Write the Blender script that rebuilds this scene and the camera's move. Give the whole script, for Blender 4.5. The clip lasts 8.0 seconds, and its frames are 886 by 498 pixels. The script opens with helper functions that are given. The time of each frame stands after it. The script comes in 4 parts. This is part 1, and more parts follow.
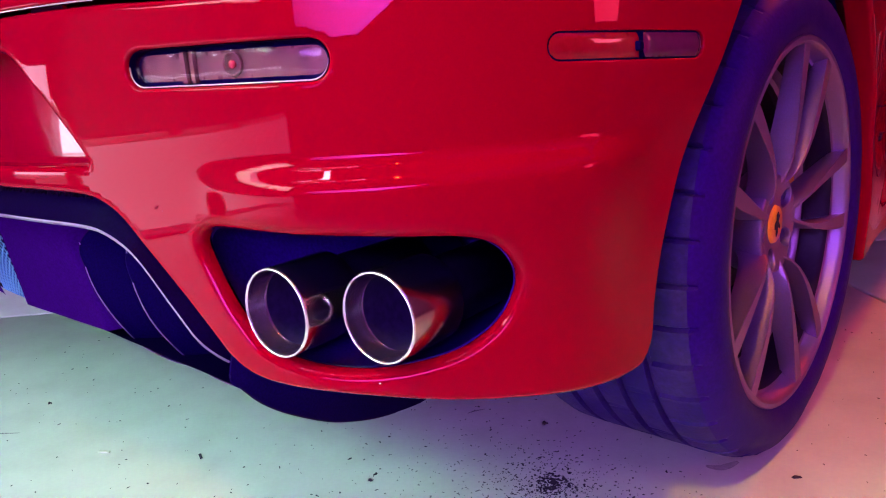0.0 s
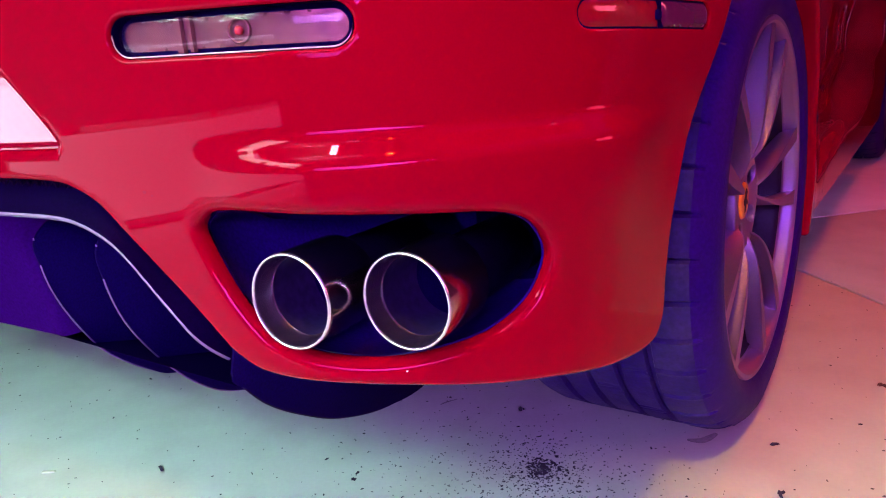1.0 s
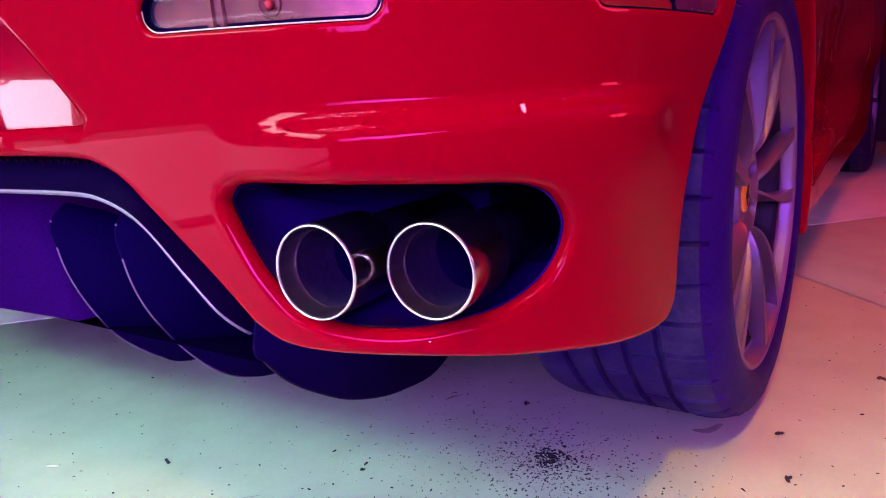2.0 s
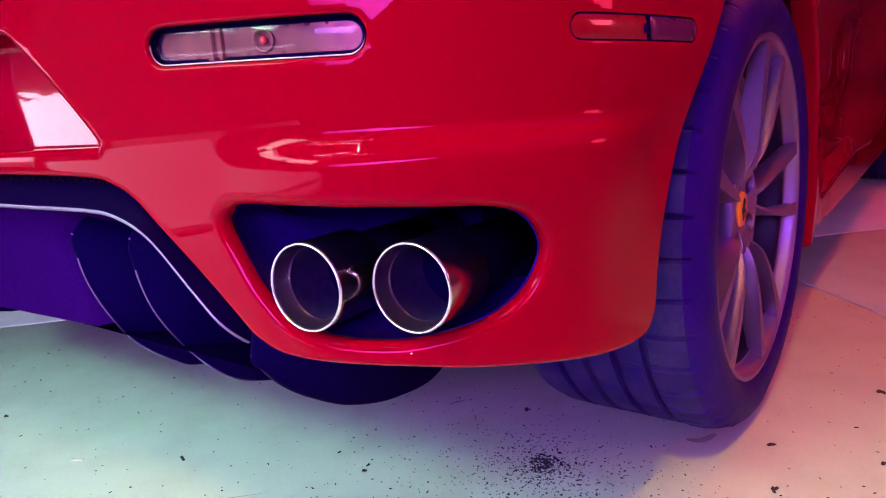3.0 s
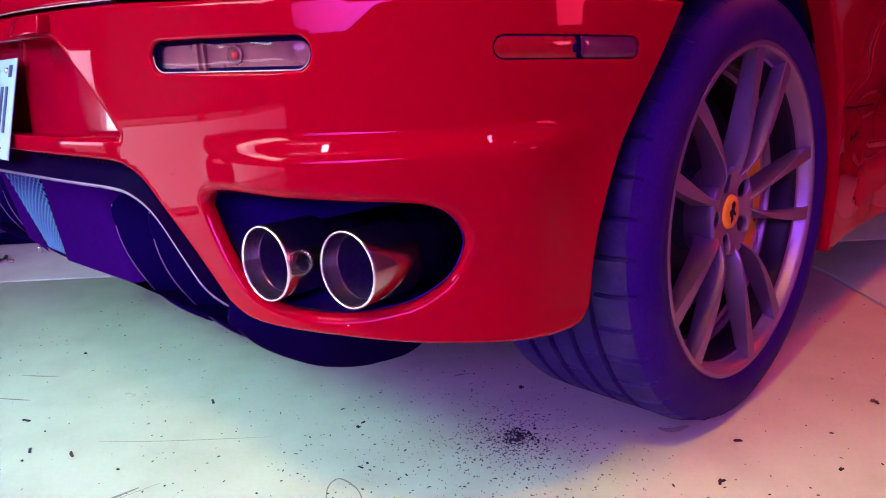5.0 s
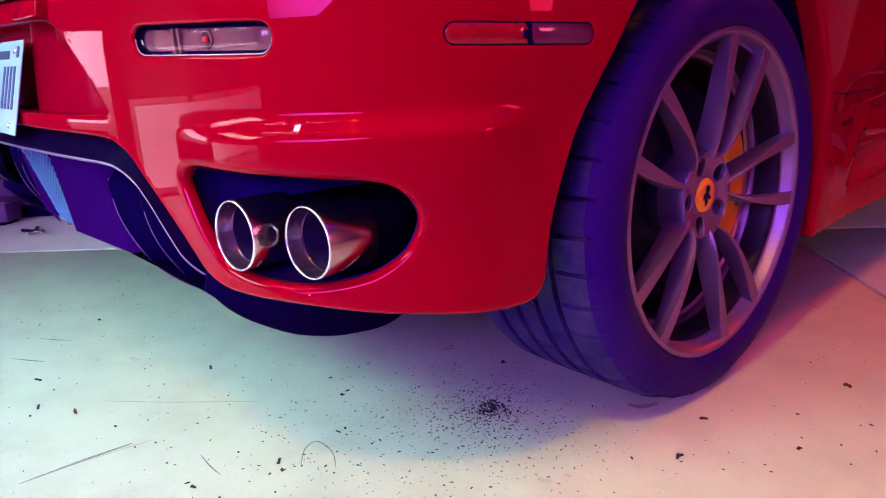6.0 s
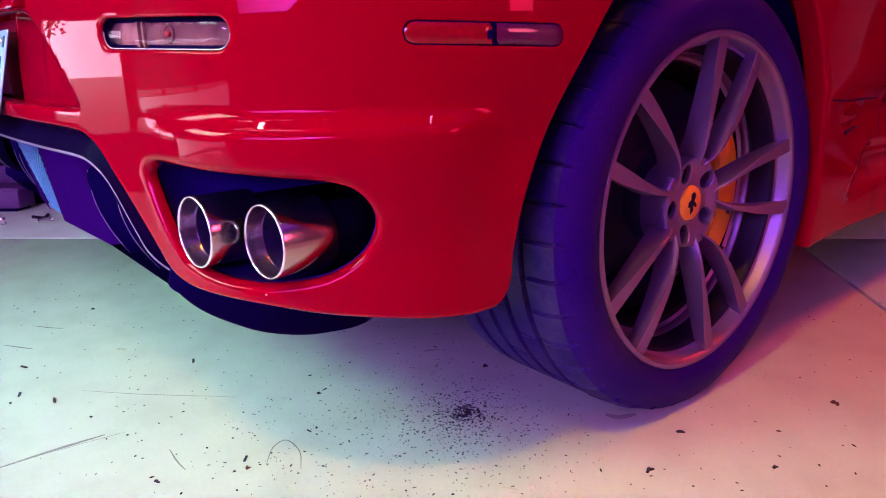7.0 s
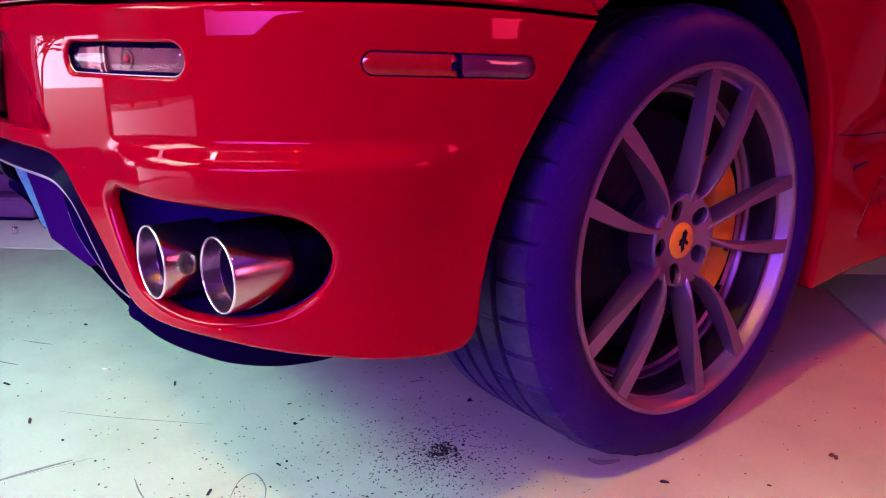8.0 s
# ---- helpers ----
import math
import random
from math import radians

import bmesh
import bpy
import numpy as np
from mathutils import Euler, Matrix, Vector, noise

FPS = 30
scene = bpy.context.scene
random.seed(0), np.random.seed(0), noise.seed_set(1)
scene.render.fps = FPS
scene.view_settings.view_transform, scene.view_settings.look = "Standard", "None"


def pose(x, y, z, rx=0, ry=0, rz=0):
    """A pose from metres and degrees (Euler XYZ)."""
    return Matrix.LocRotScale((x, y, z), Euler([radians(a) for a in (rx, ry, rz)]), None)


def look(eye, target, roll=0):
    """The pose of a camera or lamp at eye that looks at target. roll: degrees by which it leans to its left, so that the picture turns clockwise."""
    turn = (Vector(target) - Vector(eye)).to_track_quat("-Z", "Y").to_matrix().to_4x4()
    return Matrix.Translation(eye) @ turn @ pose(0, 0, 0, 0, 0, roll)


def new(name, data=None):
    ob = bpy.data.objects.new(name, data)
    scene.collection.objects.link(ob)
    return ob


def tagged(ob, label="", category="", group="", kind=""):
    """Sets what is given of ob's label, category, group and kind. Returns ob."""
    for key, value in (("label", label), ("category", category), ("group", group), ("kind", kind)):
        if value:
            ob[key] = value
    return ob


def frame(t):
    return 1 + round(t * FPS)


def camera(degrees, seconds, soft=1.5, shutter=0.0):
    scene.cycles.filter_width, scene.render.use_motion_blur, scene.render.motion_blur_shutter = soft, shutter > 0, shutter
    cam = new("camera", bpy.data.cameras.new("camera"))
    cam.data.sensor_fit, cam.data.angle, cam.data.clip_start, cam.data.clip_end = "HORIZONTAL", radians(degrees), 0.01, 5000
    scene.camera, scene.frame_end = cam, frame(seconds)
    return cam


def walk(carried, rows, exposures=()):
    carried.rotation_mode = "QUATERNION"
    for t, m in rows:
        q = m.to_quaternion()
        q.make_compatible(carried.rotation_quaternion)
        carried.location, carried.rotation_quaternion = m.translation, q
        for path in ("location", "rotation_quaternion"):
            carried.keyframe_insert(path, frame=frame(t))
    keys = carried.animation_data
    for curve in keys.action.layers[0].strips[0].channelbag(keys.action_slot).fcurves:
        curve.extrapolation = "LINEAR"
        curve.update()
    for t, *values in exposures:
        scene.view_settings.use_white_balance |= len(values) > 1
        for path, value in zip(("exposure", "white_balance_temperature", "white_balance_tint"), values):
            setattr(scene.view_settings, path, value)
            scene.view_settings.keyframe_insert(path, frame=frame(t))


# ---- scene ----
cam = camera(62.9, 8.0, soft=1.1)
PATH = [
    (0, (1.247, -1.084, 0.591), (-0.079, 0.331, 0.103), -4.5),
    (0.5, (1.18, -1.12, 0.581), (-0.035, 0.387, 0.076), -4.7),
    (1, (1.142, -1.132, 0.574), (0.026, 0.446, 0.061), -4.5),
    (1.5, (1.124, -1.152, 0.55), (0.038, 0.457, 0.068), -4.1),
    (1.7, (1.118, -1.166, 0.536), (0.035, 0.449, 0.069), -4.1),
    (2.8, (1.179, -1.172, 0.554), (0.031, 0.402, 0.104), -4.2),
    (3, (1.189, -1.173, 0.56), (0.022, 0.387, 0.108), -4.2),
    (3.5, (1.234, -1.168, 0.576), (0.013, 0.35, 0.123), -4.0),
    (4, (1.3, -1.15, 0.582), (0.009, 0.305, 0.119), -3.6),
    (4.5, (1.349, -1.128, 0.578), (0.003, 0.272, 0.101), -3.3),
    (4.7, (1.365, -1.126, 0.583), (-0.002, 0.251, 0.096), -3.2),
    (5.8, (1.482, -1.096, 0.593), (0.028, 0.167, 0.054), -2.9),
    (6, (1.494, -1.084, 0.591), (0.035, 0.169, 0.043), -2.8),
    (6.5, (1.518, -1.051, 0.592), (0.044, 0.18, 0.034), -2.4),
    (7, (1.53, -1.013, 0.592), (0.028, 0.184, 0.036), -1.7),
    (7.5, (1.536, -0.974, 0.601), (0.004, 0.191, 0.058), -1.1),
    (8, (1.542, -0.925, 0.608), (-0.016, 0.216, 0.089), -0.7),
]
walk(cam, [(t, look(eye, target, roll)) for t, eye, target, roll in PATH], exposures=[(0, 0.05, 5950, 38), (8, 0.05, 5950, 38)])


# ---- light ----
def rgb(r, g, b):
    return (r, g, b, 1.0)


world = bpy.data.worlds.new("sky")
scene.world = world
world.use_nodes = True
wn = world.node_tree.nodes
sky = wn.new("ShaderNodeTexSky")
sky.sky_type = "NISHITA"
sky.sun_disc = False
sky.sun_elevation, sky.sun_rotation = radians(38), radians(250)
world.node_tree.links.new(sky.outputs[0], wn["Background"].inputs[0])
wn["Background"].inputs[1].default_value = 0.12

S2 = math.sqrt(0.5)


def room(e1, e2, z=0.0):
    """A place from the garage's own axes: e1 along the wall behind the car, e2 towards it."""
    return Vector((S2 * (e1 - e2), S2 * (e1 + e2), z))


def area_lamp(name, eye, target, sx, sy, watts, colour):
    data = bpy.data.lights.new(name, "AREA")
    data.shape, data.size, data.size_y, data.energy, data.color = "RECTANGLE", sx, sy, watts, colour
    ob = new(name, data)
    ob.matrix_world = look(eye, target)
    return ob


sun = new("sun", bpy.data.lights.new("sun", "SUN"))
sun.data.energy, sun.data.angle, sun.data.color = 2.5, radians(0.6), (1.0, 0.95, 0.86)
sun.matrix_world = look((0, 0, 9), Vector((0, 0, 9)) + Vector((0.55, -0.5, -0.62)))
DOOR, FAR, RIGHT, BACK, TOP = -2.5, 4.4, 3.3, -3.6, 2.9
# Added mint key for the floor; its colour imitates an overall tint.
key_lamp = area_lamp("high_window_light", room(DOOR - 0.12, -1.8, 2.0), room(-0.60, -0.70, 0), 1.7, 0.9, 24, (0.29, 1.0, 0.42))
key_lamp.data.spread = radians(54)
# Added low strip lamp: brightens the floor and reflects in the bumper.
area_lamp("door_gap_light", room(DOOR - 0.05, -2.1, 0.21), room(0.0, -2.1, 0.21), 2.4, 0.36, 8.5, (0.85, 0.98, 0.92))
# Added violet fill that tints the shade under bumper and tyre.
back_lamp = area_lamp("wall_light_violet", room(-0.75, BACK + 0.1, 1.25), room(-0.10, -0.60, 0.05), 2.4, 0.6, 29, (0.56, 0.28, 1.0))
back_lamp.data.spread = radians(70)
# Two added strip lamps, placed to reflect as the bumper ledge's white streak.
for e2, turn in ((-1.5, 0.10), (-2.0, -0.14)):
    streak = area_lamp("ceiling_tube", room(-1.15, e2, TOP - 0.1), room(-1.15, e2, 0), 1.15, 0.04, 9, (0.62, 1.0, 0.68))
    streak.data.spread = radians(96)
    streak.rotation_euler = (0, 0, radians(45) + turn)
# Large overhead violet fill, added; no lamp is known there.
area_lamp("ceiling_light_violet", room(1.6, -2.0, TOP - 0.08), room(0.6, -0.9, 0.1), 3.4, 2.6, 13, (0.42, 0.06, 1.0))
# Added pink fill to brighten the car's side and wheel.
area_lamp("wall_lamp_pink", (3.75, 0.80, 1.2), (0.95, 0.5, 0.5), 0.9, 0.6, 32, (1.0, 0.11, 0.18))
side_lamp = area_lamp("ceiling_lamp_warm", (1.55, 2.7, TOP - 0.08), (1.25, 0.2, 0), 0.4, 0.4, 30, (1.0, 0.065, 0.01))
side_lamp.data.spread = radians(120)
spot = area_lamp("ceiling_downlight", (1.40, -1.75, TOP - 0.06), (1.15, -0.50, 0), 0.07, 0.07, 5.2, (1.0, 0.62, 0.0))
spot.data.spread = radians(54)


# ---- materials ----
def material(name, base, rough=0.5, metal=0.0, coat=0.0, grain=0.0, grain_scale=60.0, bump=0.0, bump_scale=200.0, stain=None, stain_scale=4.0, stain_amount=0.5, spec=0.5, rough_var=0.0):
    m = bpy.data.materials.new(name)
    m.use_nodes = True
    n, l = m.node_tree.nodes, m.node_tree.links
    p = n["Principled BSDF"]
    p.inputs["Base Color"].default_value = rgb(*base)
    p.inputs["Roughness"].default_value = rough
    p.inputs["Metallic"].default_value = metal
    p.inputs["Coat Weight"].default_value = coat
    p.inputs["Coat Roughness"].default_value = 0.015
    p.inputs["Specular IOR Level"].default_value = spec
    co = n.new("ShaderNodeTexCoord")
    colour = None
    if grain or stain:
        mix = n.new("ShaderNodeMix")
        mix.data_type = "RGBA"
        mix.inputs[6].default_value = rgb(*base)
        mix.inputs[7].default_value = rgb(*(stain or [c * 0.55 for c in base]))
        big = n.new("ShaderNodeTexNoise")
        big.inputs["Scale"].default_value = stain_scale
        big.inputs["Detail"].default_value = 6
        l.new(co.outputs["Object"], big.inputs["Vector"])
        ramp = n.new("ShaderNodeMapRange")
        ramp.inputs[1].default_value, ramp.inputs[2].default_value = 0.42, 0.72
        ramp.inputs[3].default_value, ramp.inputs[4].default_value = 0.0, stain_amount
        l.new(big.outputs[0], ramp.inputs[0])
        l.new(ramp.outputs[0], mix.inputs[0])
        colour = mix.outputs[2]
        if grain:
            fine = n.new("ShaderNodeTexNoise")
            fine.inputs["Scale"].default_value = grain_scale
            fine.inputs["Detail"].default_value = 5
            l.new(co.outputs["Object"], fine.inputs["Vector"])
            g = n.new("ShaderNodeMapRange")
            g.inputs[1].default_value, g.inputs[2].default_value = 0.25, 0.75
            g.inputs[3].default_value, g.inputs[4].default_value = 1 - grain, 1 + grain
            l.new(fine.outputs[0], g.inputs[0])
            mul = n.new("ShaderNodeMix")
            mul.data_type, mul.blend_type = "RGBA", "MULTIPLY"
            mul.inputs[0].default_value = 1.0
            l.new(colour, mul.inputs[6])
            l.new(g.outputs[0], mul.inputs[7])
            colour = mul.outputs[2]
        l.new(colour, p.inputs["Base Color"])
    if rough_var:
        rn = n.new("ShaderNodeTexNoise")
        rn.inputs["Scale"].default_value = stain_scale * 2.3
        rn.inputs["Detail"].default_value = 7
        l.new(co.outputs["Object"], rn.inputs["Vector"])
        rr = n.new("ShaderNodeMapRange")
        rr.inputs[3].default_value, rr.inputs[4].default_value = max(0.0, rough - rough_var), min(1.0, rough + rough_var)
        l.new(rn.outputs[0], rr.inputs[0])
        l.new(rr.outputs[0], p.inputs["Roughness"])
    if bump:
        bn = n.new("ShaderNodeTexNoise")
        bn.inputs["Scale"].default_value = bump_scale
        bn.inputs["Detail"].default_value = 4
        l.new(co.outputs["Object"], bn.inputs["Vector"])
        b = n.new("ShaderNodeBump")
        b.inputs["Strength"].default_value = 1.0
        b.inputs["Distance"].default_value = bump
        l.new(bn.outputs[0], b.inputs["Height"])
        l.new(b.outputs[0], p.inputs["Normal"])
    return m


def glow(name, colour, strength):
    m = bpy.data.materials.new(name)
    m.use_nodes = True
    n, l = m.node_tree.nodes, m.node_tree.links
    e = n.new("ShaderNodeEmission")
    e.inputs[0].default_value, e.inputs[1].default_value = rgb(*colour), strength
    l.new(e.outputs[0], n["Material Output"].inputs[0])
    return m


def glass(name, colour, rough=0.02):
    m = bpy.data.materials.new(name)
    m.use_nodes = True
    p = m.node_tree.nodes["Principled BSDF"]
    p.inputs["Base Color"].default_value = rgb(*colour)
    p.inputs["Roughness"].default_value = rough
    p.inputs["Transmission Weight"].default_value = 1.0
    p.inputs["IOR"].default_value = 1.45
    return m


PAINT = material("red_car_paint", (0.28, 0.0001, 0.008), 0.008, 0.0, 0.0, 0.05, 900, stain=(0.25, 0.0002, 0.007), stain_scale=3, stain_amount=0.4, spec=0.23)
PAINT.node_tree.nodes["Principled BSDF"].inputs["Specular Tint"].default_value = (1.0, 0.15, 0.42, 1.0)
# The same car paint, coated stronger so the recess mirrors the sky brighter.
PAINT_COATED = material("full_coat_red_paint", (0.37, 0.0001, 0.014), 0.1, 0.0, 1.0, 0.05, 900, stain=(0.33, 0.0002, 0.012), stain_scale=3, stain_amount=0.4, spec=0.1)
GLOSS = material("gloss_black_plastic", (0.0032, 0.0004, 0.017), 0.34, 0.0, 0.0, 0.3, 300, 0.00002, 900, rough_var=0.06, spec=0.02)
SATIN = material("satin_black_plastic", (0.024, 0.0016, 0.074), 0.5, 0.0, 0.0, 0.25, 300, 0.00005, 900, rough_var=0.08, spec=0.0)
for m in (GLOSS, SATIN):
    m.node_tree.nodes["Principled BSDF"].inputs["Specular Tint"].default_value = (0.5, 0.12, 1.0, 1.0)
MATT = material("matt_black_plastic", (0.0045, 0.0005, 0.036), 0.7, 0.0, 0.0, 0.3, 400, 0.0001, 700, spec=0.01)
RUBBER = material("tyre_rubber", (0.017, 0.0014, 0.105), 0.5, 0.0, 0.0, 0.25, 220, 0.0003, 500, stain=(0.034, 0.006, 0.105), stain_scale=9, stain_amount=0.6, rough_var=0.12, spec=0.08)
RUBBER.node_tree.nodes["Principled BSDF"].inputs["Specular Tint"].default_value = (0.6, 0.25, 1.0, 1.0)
# Patchy wear plus a greyer tone that carries the light on the tread.
TREAD = material("worn_lit_tread_rubber", (0.014, 0.002, 0.080), 0.5, 0.0, 0.0, 0.3, 160, 0.0004, 400, stain=(0.046, 0.024, 0.100), stain_scale=18, stain_amount=0.7, rough_var=0.12, spec=0.12)
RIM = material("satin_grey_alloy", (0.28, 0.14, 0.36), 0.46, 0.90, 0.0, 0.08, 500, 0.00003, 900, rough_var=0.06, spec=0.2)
EDGE = material("lit_edge_trim", (0.30, 0.20, 0.36), 0.3, 0.7, 0.0, 0.1, 200)
SEAM_GLINT = material("seam_highlight", (0.75, 0.5, 0.55), 0.2, 0.6, 0.3, 0.1, 200)
CHROME = material("polished_steel", (0.46, 0.32, 0.38), 0.18, 1.0, 0.0, 0.06, 200, rough_var=0.04)
# Darkened copy of the tip's steel: the inner wall's shade as colour.
PIPEIN = material("shaded_pipe_inside", (0.17, 0.08, 0.19), 0.22, 0.9, 0.0, 0.12, 150, rough_var=0.08)
# Darkened copy of the rim alloy: shade inside the wheel as colour.
BARREL = material("shade_dark_alloy", (0.016, 0.005, 0.028), 0.45, 0.3, 0.0, 0.15, 200, rough_var=0.08, spec=0.15)
# Darkest tone, for the pipe beyond the inner wall.
PIPE_DEEP = material("dark_pipe_inside", (0.03, 0.012, 0.08), 0.5, 0.5, 0.0, 0.3, 120, rough_var=0.1, spec=0.2)
YELLOW = material("yellow_paint", (0.85, 0.28, 0.008), 0.35, 0.0, 0.5, 0.08, 300, stain=(0.6, 0.16, 0.006), stain_scale=25, stain_amount=0.5)
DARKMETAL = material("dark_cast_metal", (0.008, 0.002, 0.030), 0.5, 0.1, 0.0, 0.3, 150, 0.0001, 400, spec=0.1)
DISC = material("shaded_disc_steel", (0.006, 0.0015, 0.028), 0.45, 0.1, 0.0, 0.25, 90, rough_var=0.1, spec=0.1)
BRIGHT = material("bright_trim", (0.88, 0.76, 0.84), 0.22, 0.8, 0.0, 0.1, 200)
MESHM = material("grille_wire", (0.12, 0.24, 0.60), 0.35, 0.3, 0.0, 0.1, 300)
LENS_RED = material("red_lens_plastic", (0.26, 0.004, 0.008), 0.12, 0.0, 0.6, 0.1, 120, stain=(0.26, 0.001, 0.012), stain_scale=45, stain_amount=0.8, spec=0.1)
# Dark purple copy of the red lens paints the reflection on one half.
LENS_REFLECT = material("lens_reflection_tone", (0.10, 0.006, 0.045), 0.12, 0.0, 0.8, 0.1, 120, stain=(0.07, 0.004, 0.03), stain_scale=30, spec=0.1)
LENS_CLEAR = glass("clear_lens", (1.0, 0.86, 0.88), 0.02)
LENS_CLEAR.node_tree.nodes["Principled BSDF"].inputs["IOR"].default_value = 1.04
LENS_CLEAR.node_tree.nodes["Principled BSDF"].inputs["Coat Weight"].default_value = 0.45
BOWL = material("lamp_bowl", (0.24, 0.075, 0.095), 0.22, 0.5, 0.0, 0.15, 120, stain=(0.10, 0.02, 0.05), stain_scale=60, stain_amount=0.8, spec=0.2)
SLOT_GLINT = material("pinkish_slot_highlight", (0.80, 0.42, 0.52), 0.25, 0.3, 0.3, 0.1, 200)
BULB = material("orange_bulb", (0.35, 0.02, 0.03), 0.25, 0.0, 0.4, 0.1, 80)
PLATE = material("plate_enamel", (0.30, 0.42, 0.62), 0.35, 0.0, 0.2, 0.05, 200)
INK = material("dark_blue_ink", (0.02, 0.02, 0.10), 0.5)
CONCRETE = material("garage_concrete", (0.62, 0.62, 0.60), 0.42, 0.0, 0.0, 0.035, 140, 0.00012, 160, stain=(0.46, 0.44, 0.42), stain_scale=9.0, stain_amount=0.5, rough_var=0.14)
CAVITY = material("navy_black_plastic", (0.018, 0.002, 0.13), 0.6, 0.0, 0.0, 0.3, 300, 0.0001, 700, spec=0.05)
DULLRED = material("dull_red_paint", (0.22, 0.0001, 0.012), 0.5, 0.0, 0.0, 0.06, 400, stain=(0.16, 0.0002, 0.012), stain_scale=6, spec=0.05)
JOINT = material("joint_filler", (0.012, 0.008, 0.016), 0.8, grain=0.3)
DIRT = material("rubber_crumbs", (0.018, 0.008, 0.035), 0.8, grain=0.3)
CHIPW = material("pale_grit", (0.6, 0.58, 0.5), 0.7, grain=0.2)
LEAF = material("dry_leaf", (0.10, 0.03, 0.03), 0.7, grain=0.3)
WALL = material("painted_plasterboard", (0.24, 0.07, 0.22), 0.65, 0.0, 0.0, 0.06, 30, 0.0004, 60, stain=(0.18, 0.05, 0.18), stain_scale=0.8, stain_amount=0.5)
WALLDARK = material("dark_panel", (0.10, 0.05, 0.10), 0.5, 0.0, 0.0, 0.2, 20, stain_scale=1.5)
PALE = material("pale_wall_paint", (0.66, 0.52, 0.58), 0.6, 0.0, 0.0, 0.06, 30, 0.0004, 60, stain=(0.5, 0.38, 0.44), stain_scale=1.2, stain_amount=0.5)
CEIL = material("ceiling_paint", (0.30, 0.09, 0.22), 0.8, 0.0, 0.0, 0.05, 30, 0.0004, 50, stain=(0.24, 0.06, 0.18), stain_scale=0.7)
WOOD = material("raw_timber", (0.32, 0.16, 0.08), 0.6, 0.0, 0.0, 0.25, 14, 0.0005, 40, stain_scale=6)
BARK = material("tree_bark", (0.30, 0.06, 0.05), 0.85, 0.0, 0.0, 0.3, 20, 0.004, 20)
FOLIAGE = material("leaves", (0.38, 0.12, 0.04), 0.7, 0.0, 0.0, 0.4, 5)
GRAVEL = material("yard_gravel", (0.34, 0.31, 0.27), 0.85, 0.0, 0.0, 0.3, 30, 0.004, 40, stain_scale=0.8)
CARDB = material("worn_plastic_box", (0.12, 0.018, 0.18), 0.6, 0.0, 0.0, 0.2, 30, stain_scale=6)
SKYGLOW = glow("bright_overcast_sky", (1.0, 0.93, 0.95), 8.0)
LAMPGLOW = glow("lamp_bulb", (1.0, 0.93, 0.85), 60)


# ---- building helpers ----
def part(name, bm, mat, parent=None, label="", smooth=True, sharp=None):
    me = bpy.data.meshes.new(name)
    bmesh.ops.recalc_face_normals(bm, faces=bm.faces) if sharp != "keep" else None
    bm.to_mesh(me)
    bm.free()
    me.materials.append(mat)
    if smooth:
        me.polygons.foreach_set("use_smooth", [True] * len(me.polygons))
        if sharp and sharp != "keep":
            me.set_sharp_from_angle(angle=radians(sharp))
    ob = new(name, me)
    if parent:
        ob.parent = parent
    if label:
        tagged(ob, label)
    return ob


def thing(name, label, category, m=None, group=""):
    ob = new(name)
    ob.empty_display_size = 0.1
    if m is not None:
        ob.matrix_basis = m
    return tagged(ob, label, category, group)


def box_bm(x0, x1, y0, y1, z0, z1, bevel=0.0, segments=2):
    bm = bmesh.new()
    bmesh.ops.create_cube(bm, size=1)
    for v in bm.verts:
        v.co = Vector(((x0 + x1) / 2 + v.co.x * (x1 - x0), (y0 + y1) / 2 + v.co.y * (y1 - y0), (z0 + z1) / 2 + v.co.z * (z1 - z0)))
    if bevel:
        bmesh.ops.bevel(bm, geom=bm.edges[:], offset=bevel, segments=segments, affect="EDGES", profile=0.5)
    return bm


def lathe_bm(profile, segments=96, axis="x", closed=False, depth=None):
    """profile: (along the axis, radius). depth(i, k): sinks a vertex towards the axis."""
    bm = bmesh.new()
    rings = []
    for i in range(segments):
        a = 2 * math.pi * i / segments
        ring = []
        for k, (x, r) in enumerate(profile):
            rr = r - (depth(i, k) if depth else 0.0)
            if axis == "x":
                ring.append(bm.verts.new((x, rr * math.cos(a), rr * math.sin(a))))
            elif axis == "y":
                ring.append(bm.verts.new((rr * math.cos(a), x, rr * math.sin(a))))
            else:
                ring.append(bm.verts.new((rr * math.cos(a), rr * math.sin(a), x)))
        rings.append(ring)
    n = len(profile)
    for i in range(segments):
        a, b = rings[i], rings[(i + 1) % segments]
        for k in range(n if closed else n - 1):
            bm.faces.new((a[k], b[k], b[(k + 1) % n], a[(k + 1) % n]))
    return bm


def grid_bm(rows, close_u=False, close_v=False):
    """A sheet from rows of points."""
    bm = bmesh.new()
    vs = [[bm.verts.new(p) for p in row] for row in rows]
    nu, nv = len(vs), len(vs[0])
    for i in range(nu if close_u else nu - 1):
        for j in range(nv if close_v else nv - 1):
            bm.faces.new((vs[i][j], vs[(i + 1) % nu][j], vs[(i + 1) % nu][(j + 1) % nv], vs[i][(j + 1) % nv]))
    return bm


def merge(bm, other):
    me = bpy.data.meshes.new("tmp")
    other.to_mesh(me)
    other.free()
    bm.from_mesh(me)
    bpy.data.meshes.remove(me)
    return bm


